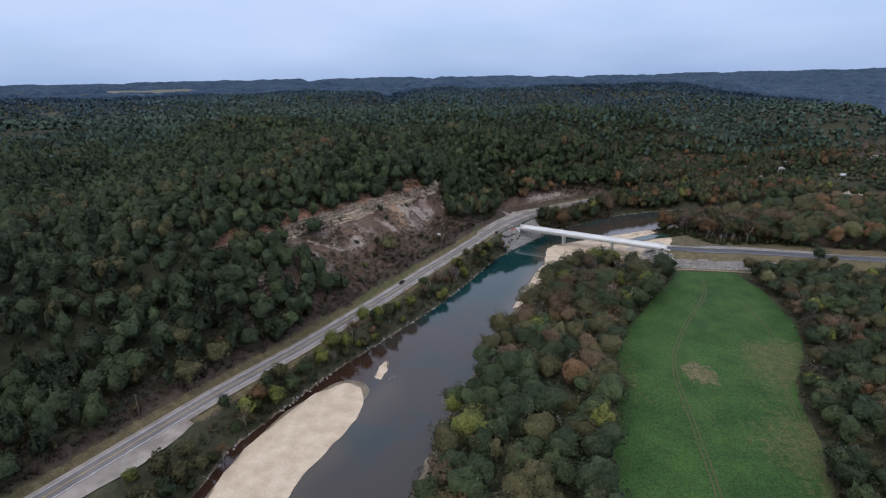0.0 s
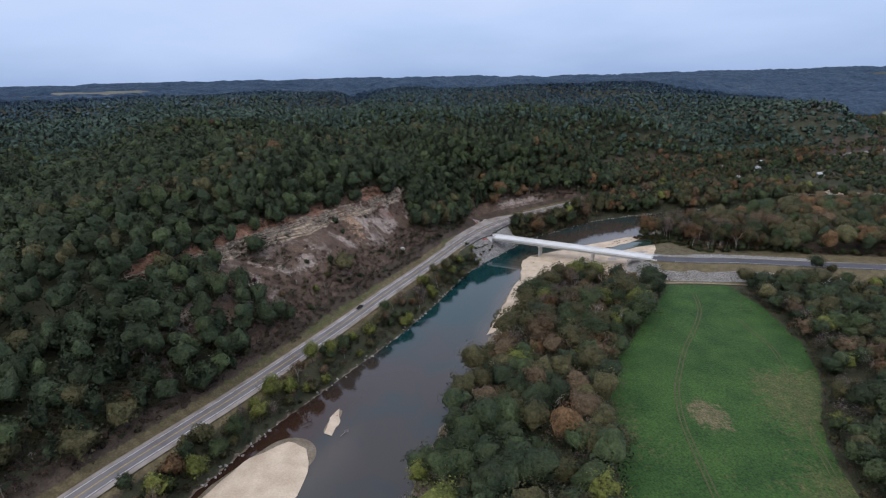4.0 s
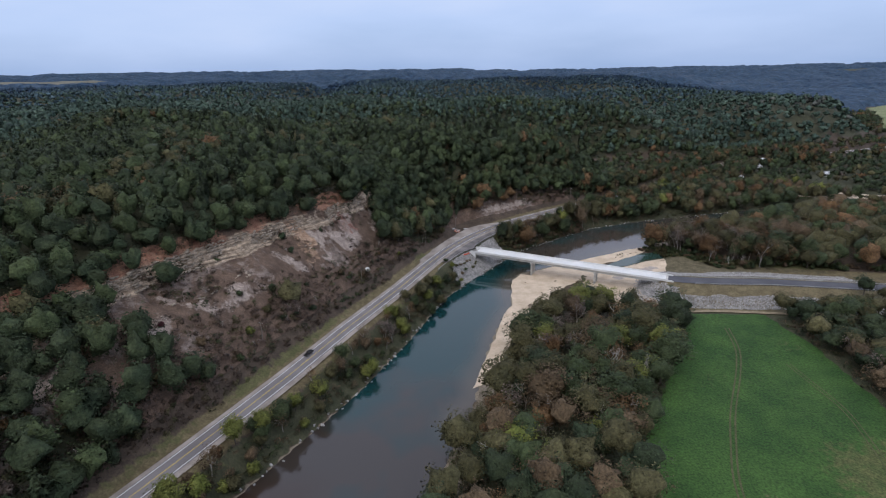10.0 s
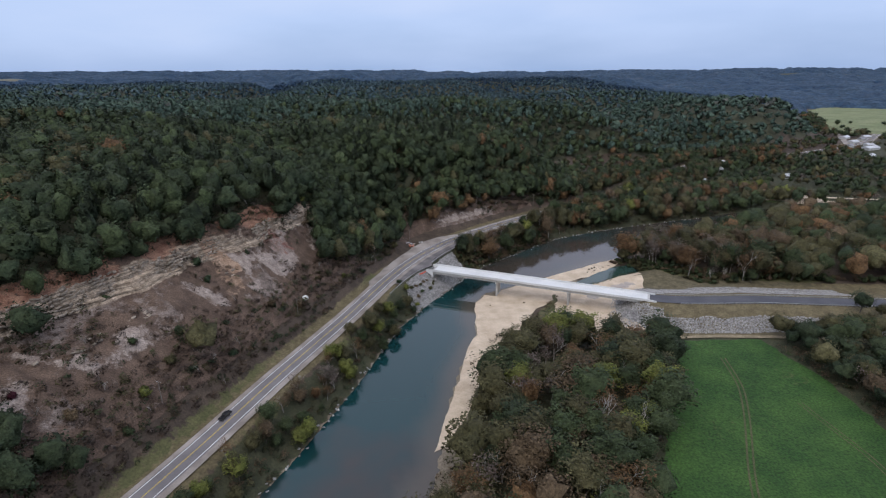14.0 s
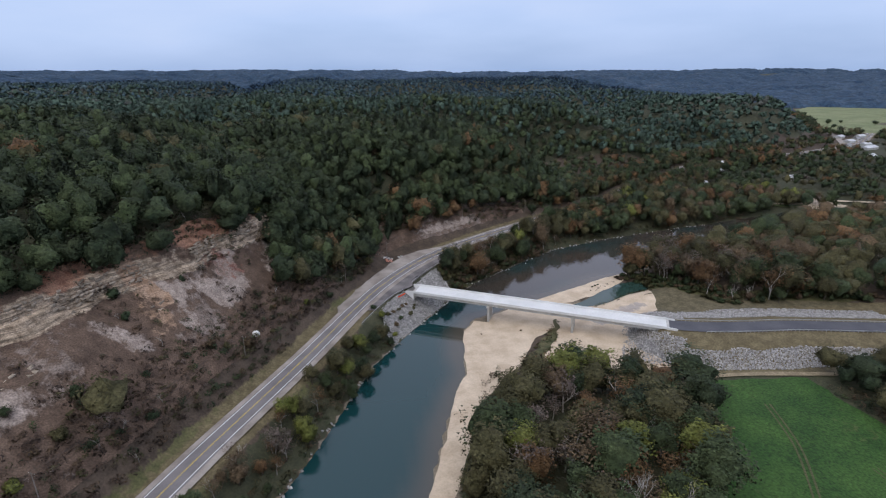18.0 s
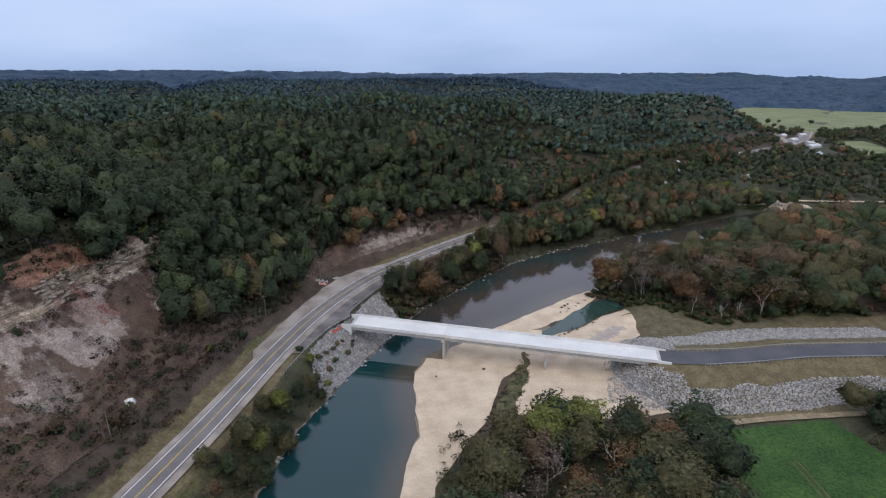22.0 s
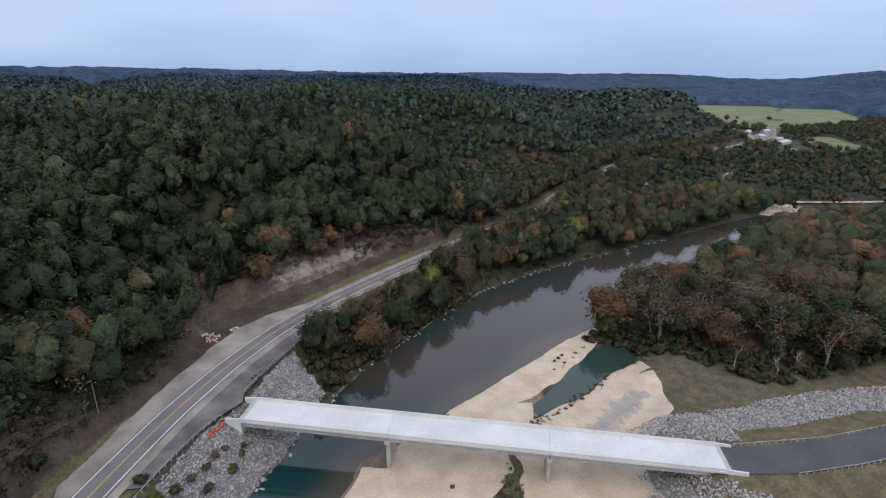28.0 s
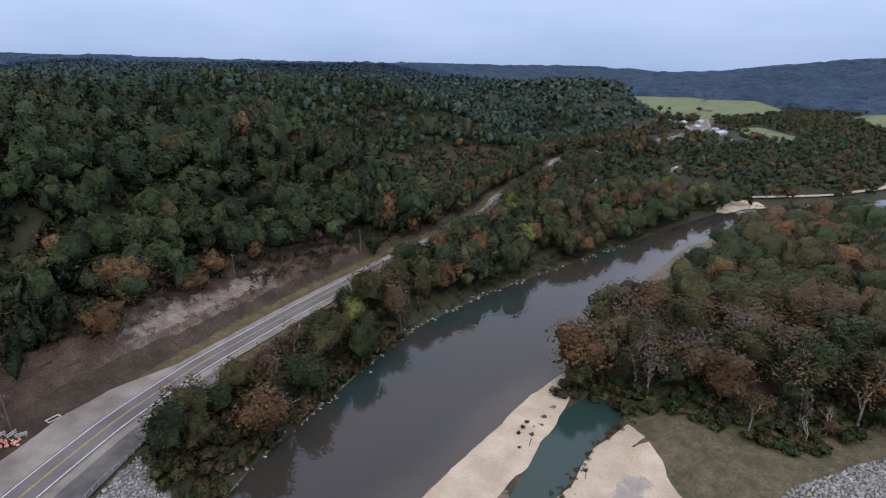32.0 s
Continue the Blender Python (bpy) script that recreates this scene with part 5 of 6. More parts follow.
def cut_sheet(name, label, line, u_at, h_at, reach, mats, pick, step=0.9):
    """A rock face along a line: a profile of offsets and heights that wavers along it."""
    pts = smooth_line(along_line(line, step))
    n = len(pts)
    tan = [(pts[min(i + 1, n - 1)][0] - pts[max(i - 1, 0)][0], pts[min(i + 1, n - 1)][1] - pts[max(i - 1, 0)][1]) for i in range(n)]
    tan = np.array([(a / math.hypot(a, b), b / math.hypot(a, b)) for a, b in tan])
    pts = np.array(pts)
    k = np.linspace(0, 1, reach)
    fine_u, fine_h = np.interp(k, np.linspace(0, 1, len(u_at)), u_at), np.interp(k, np.linspace(0, 1, len(h_at)), h_at)
    s = np.arange(n) * step
    stn = offset(ROAD, pts[:, 0], pts[:, 1])[1]
    ss, uu = np.meshgrid(s, fine_u, indexing="ij")
    hh = np.broadcast_to(fine_h, ss.shape).copy()
    ends = smooth(ss / 30) * smooth((s[-1] - ss) / 22)
    drift = noise2(ss, ss * 0, 26, 81) * 2.6 + noise2(ss, ss * 0, 7, 82) * 1.1
    uu = uu + drift * smooth((hh - 8) / 14)
    uu = unsteep(uu, stn[:, None])
    uu = uu + noise2(ss, hh * 2.2, 3.0, 83) * 0.55 + noise2(ss, hh * 4, 1.3, 84) * 0.25
    px = pts[:, 0][:, None] - tan[:, 1][:, None] * (uu + 8)
    py = pts[:, 1][:, None] + tan[:, 0][:, None] * (uu + 8)
    base = ground(px, py)
    pz = base + (np.maximum(ROAD_Z - 0.4 + hh + noise2(ss, hh, 9, 85) * 0.5, base) - base) * ends + 0.22 * ends - 0.6 * (1 - ends)
    rows, cols = ss.shape
    index = np.arange(rows * cols).reshape(rows, cols)
    quads = np.stack([index[:-1, :-1], index[1:, :-1], index[1:, 1:], index[:-1, 1:]], -1).reshape(-1, 4)
    me = sheet_mesh(name, np.stack([px, py, pz], -1).reshape(-1, 3), quads)
    me.materials.append(mats)
    weights(me, **pick(ss, hh, px, py))
    me.polygons.foreach_set("use_smooth", np.ones(len(me.polygons), bool))
    return tagged(new(name, me), label, "cliff", kind="structure")


def cliff_weights(s, h, px, py):
    band = lambda lo, hi, soft: smooth((h - lo) / soft + 0.5) * smooth((hi - h) / soft + 0.5)
    wave = noise2(s, h * 1.6, 13, 93)
    wide = np.interp(h, [18, 25, 32, 38, 48], [3.0, 7.0, 8.0, 4.0, 2.5])
    scar = smooth((wide - np.abs(offset([(-97, 349), (-84, 336), (-77, 336), (-64, 317)], px, py)[0]) + wave * 2.5 + noise2(px, py, 4, 97) * 1.5) / 3) * band(21, 50, 5)
    patchy = noise2(px, py, 9, 98)
    return dict(rubble=band(12, 38, 8) * (0.36 + 0.32 * wave), pale=band(20, 36, 6) * (0.30 + 0.62 * patchy), lime=band(34.6, 44.2, 2.6) * (0.74 + 0.35 * noise2(s, h * 2.5, 7, 91) + 0.15 * wave), red=band(42.0, 62, 4) * (0.58 + 0.45 * noise2(s, h, 11, 95)), clay=scar * (0.56 + 0.3 * patchy), iron=band(24, 40, 6) * smooth((py - 350) / 12) * smooth((378 - py) / 10) * 0.5)


ROCKFACE = layered("rock_cut", ((0.080, 0.053, 0.038), (0.145, 0.098, 0.070), 5), [
    ("rubble", (0.135, 0.104, 0.086), (0.250, 0.200, 0.170), 3),
    ("pale", (0.23, 0.18, 0.15), (0.37, 0.305, 0.26), 3),
    ("lime", (0.22, 0.165, 0.115), (0.46, 0.365, 0.27), 2.5),
    ("red", (0.18, 0.082, 0.052), (0.33, 0.19, 0.125), 4),
    ("iron", (0.14, 0.06, 0.045), (0.23, 0.11, 0.08), 4),
    ("clay", (0.26, 0.165, 0.105), (0.40, 0.275, 0.19), 3)], fine=0.5, grit=0.4, bump=0.9, beds="lime", depth=0.8)
CUT = [(-112, 143), (-101, 164), (-86, 194), (-64, 240), (-46, 281), (-21, 333), (-10, 358), (-2, 376.5), (8, 397)]
FACE_U = [9, 13, 19, 26, 32, 35, 37.4, 38, 38.6, 38.9, 39.6, 39.9, 40.6, 41, 43, 46, 50]
FACE_H = [7.6, 11.4, 16, 21.4, 26.2, 30.8, 34.8, 36.2, 36.8, 39, 39.5, 41.4, 41.8, 43.2, 44.2, 46, 48.6]
cut_sheet("cliff", "weathered limestone and red clay road cut with scree and brush", CUT[1:], FACE_U, FACE_H, 64, ROCKFACE, cliff_weights)
cut_sheet("cliff", "low grey layered rock cut beside the highway", [(24, 424), (40, 445), (60, 464.5), (87, 485), (108, 500), (135, 518), (150, 528)],
          [5, 7.5, 8.2, 10, 10.6, 12.6, 13.2, 16, 19.5, 23], [1.2, 2.6, 4.8, 5.4, 7.6, 8.2, 10.2, 11.6, 14, 16.4], 30,
          ROCKFACE, lambda s, h, px, py: dict(rubble=0.38 + 0.2 * noise2(s, h, 12, 96), pale=smooth((s - 36) / 14) * smooth((112 - s) / 14) * smooth((10 - h) / 3) * smooth((h - 1.5) / 1.5) * (0.52 + 0.3 * noise2(s, h, 9, 94)), lime=0 * s, red=smooth((h - 11) / 2) * 0.3, iron=0 * s, clay=0 * s))

# ledges of broken limestone
CUBE_V = np.array([(i, j, m) for i in (-0.5, 0.5) for j in (-0.5, 0.5) for m in (-0.5, 0.5)])


def stones(name, label, at, size, turn, mat, jag=0.22, category="stones", parent=None):
    """Rough blocks of given sizes, joined in one mass."""
    n = len(at)
    v = CUBE_V[None] * (1 + rng.uniform(-jag, jag, (n, 8, 3))) * size[:, None, :]
    c, s = np.cos(turn)[:, None], np.sin(turn)[:, None]
    v = np.stack([v[..., 0] * c - v[..., 1] * s, v[..., 0] * s + v[..., 1] * c, v[..., 2]], -1)
    tilt = rng.uniform(-jag, jag, (n, 1, 2)) * 1.6
    v[..., 2] += v[..., 0] * tilt[..., 0] + v[..., 1] * tilt[..., 1]
    v += at[:, None, :]
    me = sheet_mesh(name, v.reshape(-1, 3), (np.arange(n)[:, None, None] * 8 + CUBE).reshape(-1, 4))
    me.materials.append(mat)
    ob = new(name, me)
    ob.parent = parent
    return tagged(ob, label, category, kind="stuff")


pts = np.array(smooth_line(along_line(CUT[1:], 1.9)))
d = np.gradient(pts, axis=0)
d /= np.linalg.norm(d, axis=1, keepdims=True)
at, size, turn = [], [], []
pts_along = offset(ROAD, pts[:, 0], pts[:, 1])[1]
for u, h in ((37.6, 35.4), (38.5, 36.7), (38.8, 38.0), (39.4, 39.3), (39.8, 40.5), (40.4, 41.7), (41.0, 43.0), (33.4, 28.4), (34.0, 29.5)):
    for i in range(4, len(pts) - 3):
        if rng.uniform() < (0.74 if h > 32 else 0.24) + 0.35 * float(noise2(i * 1.9, h, 20, 99)) and not 318 < pts[i][1] < 336 and pts[i][1] < 374:
            s_i = i * 1.9
            off = 8 + float(unsteep(u, pts_along[i])) + float(noise2(s_i, 0, 26, 81)) * 2.6 + float(noise2(s_i, 0, 7, 82)) * 1.1 + rng.uniform(-0.3, 0.3)
            at.append((pts[i][0] - d[i][1] * off, pts[i][1] + d[i][0] * off, ROAD_Z - 0.4 + h + rng.uniform(-0.3, 0.3) + 0.3))
            size.append((rng.uniform(0.9, 2.8), rng.uniform(0.8, 1.4), rng.uniform(0.4, 0.9)))
            turn.append(math.atan2(d[i][1], d[i][0]) + rng.uniform(-0.25, 0.25))
stones("ledge_rock", "broken tan limestone ledges across the cliff", np.array(at), np.array(size), np.array(turn), LIME, category="rock ledge")

# ---------------------------------------------------------------- riprap
x, y = scatter(8, 64, 355, 438, 0.52)
ok = inside(RIP_WEST, x, y) & (offset(LEFT_SHORE, x, y)[0] > -1.5)
x1, y1 = x[ok], y[ok]
x, y = scatter(112, 262, 285, 380, 0.62)
e = offset(EAST_ROAD, x, y)[0]
past = (142.5 - x) * 0.8915 + (y - 341.5) * 0.453
side = (x - 142.5) * 0.453 + (y - 341.5) * 0.8915
wob = noise2(x, y, 7, 101) * 1.2
south = (past < -4) & (e < -15.5 + wob) & (e > -27.5 + wob * 0.5)
north = (past < -8) & (e > 14.5 + wob) & (e < 30 + wob * 0.5)
cone = (past > -9) & (np.abs(side) < 27 + wob) & (past < 17.5 + wob * 0.6) & ((np.abs(side) > 6.4) | (past > 3.2)) & (np.abs(side) + past * 0.5 < 30 + wob)
cone &= ~((past < -2) & (np.abs(side) < 9))
ok = south | north | cone
x2, y2 = x[ok], y[ok]
for px, py, label in ((x1, y1, "grey riprap stones on the west bridge bank"), (x2, y2, "grey riprap stones on the embankment")):
    n = len(px)
    sz = np.stack([rng.uniform(0.3, 0.8, n), rng.uniform(0.28, 0.6, n), rng.uniform(0.25, 0.5, n)], -1)
    stones("riprap", label, np.stack([px, py, ground(px, py) + 0.12], -1), sz, rng.uniform(0, 6.28, n), STONE, 0.3, "riprap")
# pale stones along the left waterline
line = np.array(smooth_line(along_line(LEFT_SHORE[2:20], 1.1), 3))
ok = rng.uniform(0, 1, len(line)) < 0.4 + 0.3 * noise2(line[:, 0], line[:, 1], 20, 105)
line = line[ok] + rng.normal(0, 0.9, (ok.sum(), 2))
n = len(line)
stones("shore_rock", "pale grey boulders along the waterline", np.column_stack([line, np.maximum(ground(line[:, 0], line[:, 1]), -0.1) + 0.15]), rng.uniform(0.4, 1.3, (n, 3)) * np.array([1, 0.8, 0.5]), rng.uniform(0, 6.28, n), STONE, 0.3, "rocks")


# ---------------------------------------------------------------- ground details
def trail(name, line, wide, z_lift, mat, parent=None, step=3.0):
    pts = smooth_line(along_line(line, step), 10)
    a, b = np.array(shift(pts, wide / 2)), np.array(shift(pts, -wide / 2))
    a += np.stack([noise2(a[:, 0], a[:, 1], 6, 111), noise2(a[:, 0], a[:, 1], 6, 112)], -1) * wide * 0.12
    za, zb = ground(a[:, 0], a[:, 1]) + z_lift, ground(b[:, 0], b[:, 1]) + z_lift
    n = len(pts)
    me = sheet_mesh(name, np.concatenate([np.column_stack([a, za]), np.column_stack([b, zb])]), [(n + i, n + i + 1, i + 1, i) for i in range(n - 1)])
    me.materials.append(mat)
    ob = new(name, me)
    ob.parent = parent
    return ob


tagged(trail("dirt_track", [(132, 307), (141, 305.5), (152, 305.5), (170, 302.5), (200, 298), (240, 290), (300, 280)], 2.6, 0.45, BARE), "pale dirt track along the field's edge", "track", kind="structure")
WHEELS = [(76, 40), (84, 90), (89, 130), (92, 156), (99, 180), (117, 215), (132, 238), (146, 262), (152, 285)]
for k in (-0.9, 0.9):
    trail("wheel_rut", shift(WHEELS, k), 0.65, 0.26, TRACK, field)
for k in (-0.9, 0.9):
    trail("wheel_rut", shift([(118, 60), (128, 105), (137, 140), (153, 180), (163, 215), (162, 250)], k), 0.5, 0.25, TRACK, field)
tagged(trail("park_road", [(366, 574), (390, 566), (412, 566), (426, 574), (440, 572), (470, 562), (520, 548), (590, 545), (700, 580)], 4.5, 1.1, SAND), "pale gravel lane through the riverside park", "lane", kind="structure")
BANKGRASS = material("bank_grass", (0.060, 0.066, 0.030), (0.125, 0.110, 0.056), 3, fine=0.5)
strip = tagged(patch("weed_strip", [(70, 326), (78, 340), (84, 348), (91, 356), (97, 365), (101, 374), (102, 373), (99, 363), (95, 354), (89, 346), (84, 337), (78, 325)], ground, [BANKGRASS], step=1.5, lift=0.32, wobble=1.4), "olive weedy strip across the sandbar", "weeds", kind="structure")

# low weeds on the sand and by the pool
x, y = scatter(60, 180, 318, 425, 1.5)
weedy = inside([(66, 326), (74, 338), (87, 353), (98, 369), (104, 376), (98, 357), (86, 338), (76, 322)], x, y) & (rng.uniform(0, 1, len(x)) < 0.7)
shore, _ = offset([(112, 380), (126, 386), (140, 392), (152, 399), (168, 402)], x, y)
weedy |= (np.abs(shore) < 1.8) & (rng.uniform(0, 1, len(x)) < 0.8)
weedy |= (offset([(172, 404), (176, 412), (170, 420), (176, 428)], x, y)[0] ** 2 < 9) & (rng.uniform(0, 1, len(x)) < 0.6)
weedy |= inside([(64, 318), (80, 330), (100, 328), (124, 322), (128, 315), (90, 318)], x, y) & (rng.uniform(0, 1, len(x)) < 0.8)
x, y = x[weedy], y[weedy]
woods("weeds", "olive and brown weeds along the sand", x, y, rng.uniform(0.3, 1.0, len(x)), rng.uniform(0.6, 1.2, len(x)), tones(x, y, ["olive", "sere", "green", "bright"], [6, 4, 4, 1], 121, 8), [LEAF[k] for k in ("olive", "sere", "green", "bright")], "brush", 0.17, low=0.0, body=False)


BUSHES = crown_shapes(8, 2, 220, 9)


def bush(px, py, high, wide, tone, label, name="bush"):
    ob = thing(name, label, "bush", Matrix.Translation((px, py, float(ground(px, py)) + 0.05)), group="bushes")
    one = np.array([1.0])
    me, _ = crowns("foliage", BUSHES, 2, one * 0, one * 0, one * 0 - high * 0.2, one * high * 1.1, one * wide, wide * 0.10)
    me.materials.append(LEAF[tone])
    f = new("foliage", me)
    f.parent = ob
    return ob


for px, py, h, w_, tone, label in ((137, 411, 1.1, 0.9, "dark", "small dark bush on the pale sandbar"), (139.5, 412.5, 1.2, 1.0, "olive", "small dark bush on the pale sandbar"), (142, 414, 1.0, 0.9, "dark", "small dark bush on the pale sandbar"),
                                   (134, 406, 0.8, 0.7, "brown", "small brown bush on the pale sandbar"), (80, 364, 0.9, 1.0, "brown", "dark weed clump on the sandbar"), (60, 364, 0.6, 0.6, "brown", "dark weed clump on the sandbar"),
                                   (-85, 327, 7.0, 3.4, "dark", "dark evergreen bush on the cliff face"), (-67, 345, 5.5, 2.0, "pine", "dark conical cedar on the scree"), (-79, 319, 6.0, 2.3, "dark", "dark evergreen bush on the cliff face"),
                                   (-80, 300, 4.0, 2.6, "green", "green bush on the scree slope"), (-77, 290, 3.2, 2.0, "bright", "yellow-green bush on the scree slope"), (-92, 272, 4.4, 2.3, "green", "green bush on the scree slope"),
                                   (-52, 324, 2.4, 1.2, "dark", "dark cedar shrub on the slope"), (-108, 291, 4.2, 2.2, "green", "green bush on the cliff face"), (-112, 238, 4.2, 2.0, "red", "dark red shrub beside the road cut"),
                                   (-108, 122, 3.4, 2.4, "red", "dark red bush above the river bank"), (8, 377, 3.4, 2.3, "dark", "dark bush beside the guardrail"), (15, 375, 2.6, 2.2, "olive", "olive bush on the riprap"), (19, 372, 2.6, 2.0, "brown", "brown bush on the riprap"),
                                   (18, 379, 2.2, 1.8, "brown", "brown bush among the riprap"), (21, 383, 2.0, 1.9, "olive", "olive bush among the riprap"), (23, 386.5, 1.8, 1.6, "brown", "brown bush among the riprap"), (25, 389, 2.0, 1.5, "brown", "brown bush among the riprap"), (21.5, 378, 2.4, 2.0, "green", "green bush among the riprap"), (29.5, 391.5, 1.6, 1.4, "olive", "olive bush among the riprap"),
                                   (27, 384, 2.6, 1.9, "olive", "pale olive bush among the riprap"), (29, 389, 2.0, 1.4, "olive", "pale olive bush among the riprap"), (18, 366, 3.0, 2.2, "bright", "yellow-green bush at the river bank")):
    bush(px, py, h, w_, tone, label)

# ---------------------------------------------------------------- guardrails
def guardrail(line, z, label, group="guardrails"):
    pts = smooth_line(along_line(line, 1.9), 3)
    rail_thing = thing("guardrail", label, "guardrail", Matrix.Translation((pts[0][0], pts[0][1], z)), group=group)
    ox, oy = pts[0]
    bm = bmesh.new()
    prof = [(0.0, 0.44), (0.07, 0.50), (0.0, 0.58), (0.07, 0.66), (0.0, 0.74)]
    sides = []
    left = shift(pts, 0.09)
    ring = []
    for (px, py), (lx, ly) in zip(pts, left):
        nx_, ny_ = (lx - px) / 0.09, (ly - py) / 0.09
        ring.append([bm.verts.new((px + nx_ * (0.1 + a) - ox, py + ny_ * (0.1 + a) - oy, b)) for a, b in prof])
    for p, q in zip(ring, ring[1:]):
        for i in range(len(prof) - 1):
            bm.faces.new((p[i], q[i], q[i + 1], p[i + 1]))
    bmesh.ops.solidify(bm, geom=bm.faces[:], thickness=0.02)
    part("rail", bm, STEEL, rail_thing, "galvanised steel rail")
    post = bmesh.new()
    bm_box(post, 0.15, 0.18, 1.2, (0, 0, 0.2))
    post_me = bpy.data.meshes.new("post")
    post.to_mesh(post_me)
    post.free()
    post_me.materials.append(CONCRETE_GREY)
    for px, py in pts:
        ob = new("post", post_me)
        ob.parent = rail_thing
        ob.location = (px - ox, py - oy, 0)
    return rail_thing


guardrail([(2.5, 361), (6, 368.5), (9.5, 375.5), (14.5, 385), (20, 393.5), (24.3, 397.8)], ROAD_Z, "steel guardrail on posts above the riprap")
guardrail([(30.2, 408.4), (34, 414.5), (40, 424.5), (47.5, 433.5), (56, 442.5), (66, 451)], ROAD_Z, "steel guardrail on posts above the riprap")
guardrail([p for p in shift(EAST_ROAD, -5.2)[:8] if p[0] > 146] + [], EAST_Z, "steel guardrail along the embankment road")
north_rail = shift(EAST_ROAD, 5.2)[1:8]
guardrail([(150, 344.2)] + north_rail[1:], EAST_Z, "steel guardrail along the embankment road")

# ---------------------------------------------------------------- power line
POLES = [(-184, 27), (-148, 102), (-112, 177), (-78, 255), (-42, 326), (-6, 404), (18, 452), (75, 503), (131, 533), (191, 574)]
TOP = 9.6


def pole_part_meshes():
    bm = bm_tube(bmesh.new(), (0, 0, -0.6), (0, 0, TOP + 0.35), 0.17, 0.11, 10)
    return bm


tops = []
for i, (px, py) in enumerate(POLES):
    z = float(ground(px, py))
    a, b = POLES[max(i - 1, 0)], POLES[min(i + 1, len(POLES) - 1)]
    turn = math.atan2(b[1] - a[1], b[0] - a[0])
    ob = thing("utility_pole", "weathered wooden utility pole beside the highway", "utility pole", Matrix.Translation((px, py, z)) @ Matrix.Rotation(turn, 4, "Z"), group="utility poles")
    part("pole", pole_part_meshes(), WOODPOLE, ob)
    arm = part("crossarm", bm_box(bmesh.new(), 0.1, 2.3, 0.13, (0.16, 0, TOP - 0.25), bevel=0.01), WOODPOLE, ob)
    for v in (-1.0, 0.45, 1.0):
        part("insulator", bm_tube(bmesh.new(), (0.16, v, TOP - 0.18), (0.16, v, TOP + 0.02), 0.05, 0.035, 8), WHITE, arm, "white porcelain insulator")
    tops.append((px, py, z, turn))
for v, drop in ((-1.0, 0.0), (0.45, 0.0), (1.0, 0.0), (0.0, -2.2)):
    curve = bpy.data.curves.new("power_line", "CURVE")
    curve.dimensions = "3D"
    curve.bevel_depth = 0.028
    curve.bevel_resolution = 0
    sp = curve.splines.new("POLY")
    run = []
    for (ax, ay, az, at_), (bx, by, bz, bt) in zip(tops, tops[1:]):
        pa = Vector((ax - math.sin(at_) * v, ay + math.cos(at_) * v, az + TOP + 0.02 + drop))
        pb = Vector((bx - math.sin(bt) * v, by + math.cos(bt) * v, bz + TOP + 0.02 + drop))
        for k in range(10):
            t = k / 10
            p = pa.lerp(pb, t)
            p.z -= 4 * 1.1 * t * (1 - t)
            run.append(p)
    sp.points.add(len(run) - 1)
    for q, p in zip(sp.points, run):
        q.co = (*p, 1)
    curve.materials.append(WIRE)
    tagged(new("power_line", curve), "thin dark overhead wire between the poles", "wire", group="wires")

# ---------------------------------------------------------------- things by the road
bm = bmesh.new()
bmesh.ops.create_icosphere(bm, subdivisions=2, radius=1.0, matrix=Matrix.Diagonal((1.7, 1.2, 1.3, 1)))
for v in bm.verts:
    v.co *= 1 + 0.14 * noise.noise(v.co * 1.7)
me = bpy.data.meshes.new("boulder")
bm.to_mesh(me)
bm.free()
me.materials.append(WHITE)
rock = tagged(new("boulder", me), "white boulder on the brushy road cut slope", "boulder")
rock.location = (-40, 338.3, float(ground(-40, 338.3)) + 1.1)



def drum(px, py, z, lean=0.0, turn=0.0, label="orange and white traffic drum lying in the heap", lie=False, mats=None):
    m = Matrix.Translation((px, py, z)) @ Matrix.Rotation(turn, 4, "Z") @ Matrix.Rotation(lean, 4, "X")
    ob = thing("traffic_drum", label, "traffic drum", m, group="traffic drums")
    body_mat, band = mats or (ORANGE, WHITE)
    bm = bmesh.new()
    for z0, z1, r in ((0.0, 0.22, 0.31), (0.44, 0.56, 0.27), (0.78, 0.86, 0.24)):
        bm_tube(bm, (0, 0, z0), (0, 0, z1), r, r - 0.015, 12)
    part("body", bm, body_mat, ob)
    bm = bmesh.new()
    for z0, z1, r in ((0.225, 0.435, 0.285), (0.565, 0.775, 0.25)):
        bm_tube(bm, (0, 0, z0), (0, 0, z1), r, r - 0.012, 12)
    part("reflective_band", bm, band, ob, "white reflective band")
    bm = bm_tube(bmesh.new(), (0, 0, -0.06), (0, 0, -0.003), 0.4, 0.38, 8)
    part("rubber_base", bm, WIRE, ob, "black rubber base")
    return ob


for i in range(15):
    px, py = 17.3 + (i % 5) * 0.72 + rng.uniform(-0.2, 0.2), 446.2 + (i // 5) * 0.8 + rng.uniform(-0.2, 0.2)
    drum(px, py, float(ground(px, py)) + 0.35, rng.choice([0.0, 1.5, 1.3, -1.4]), rng.uniform(0, 6.28))
for i in range(7):
    t = i / 6
    px, py = 19.8 + t * 3.6, 392.4 + t * 5.0
    drum(px + 1.2, py - 0.9, float(ground(px + 1.2, py - 0.9)) + 0.4, 1.5, 0.9 + rng.uniform(-0.2, 0.2), "red plastic barrier drum lying on the riprap", mats=(REDPLASTIC, ORANGE))


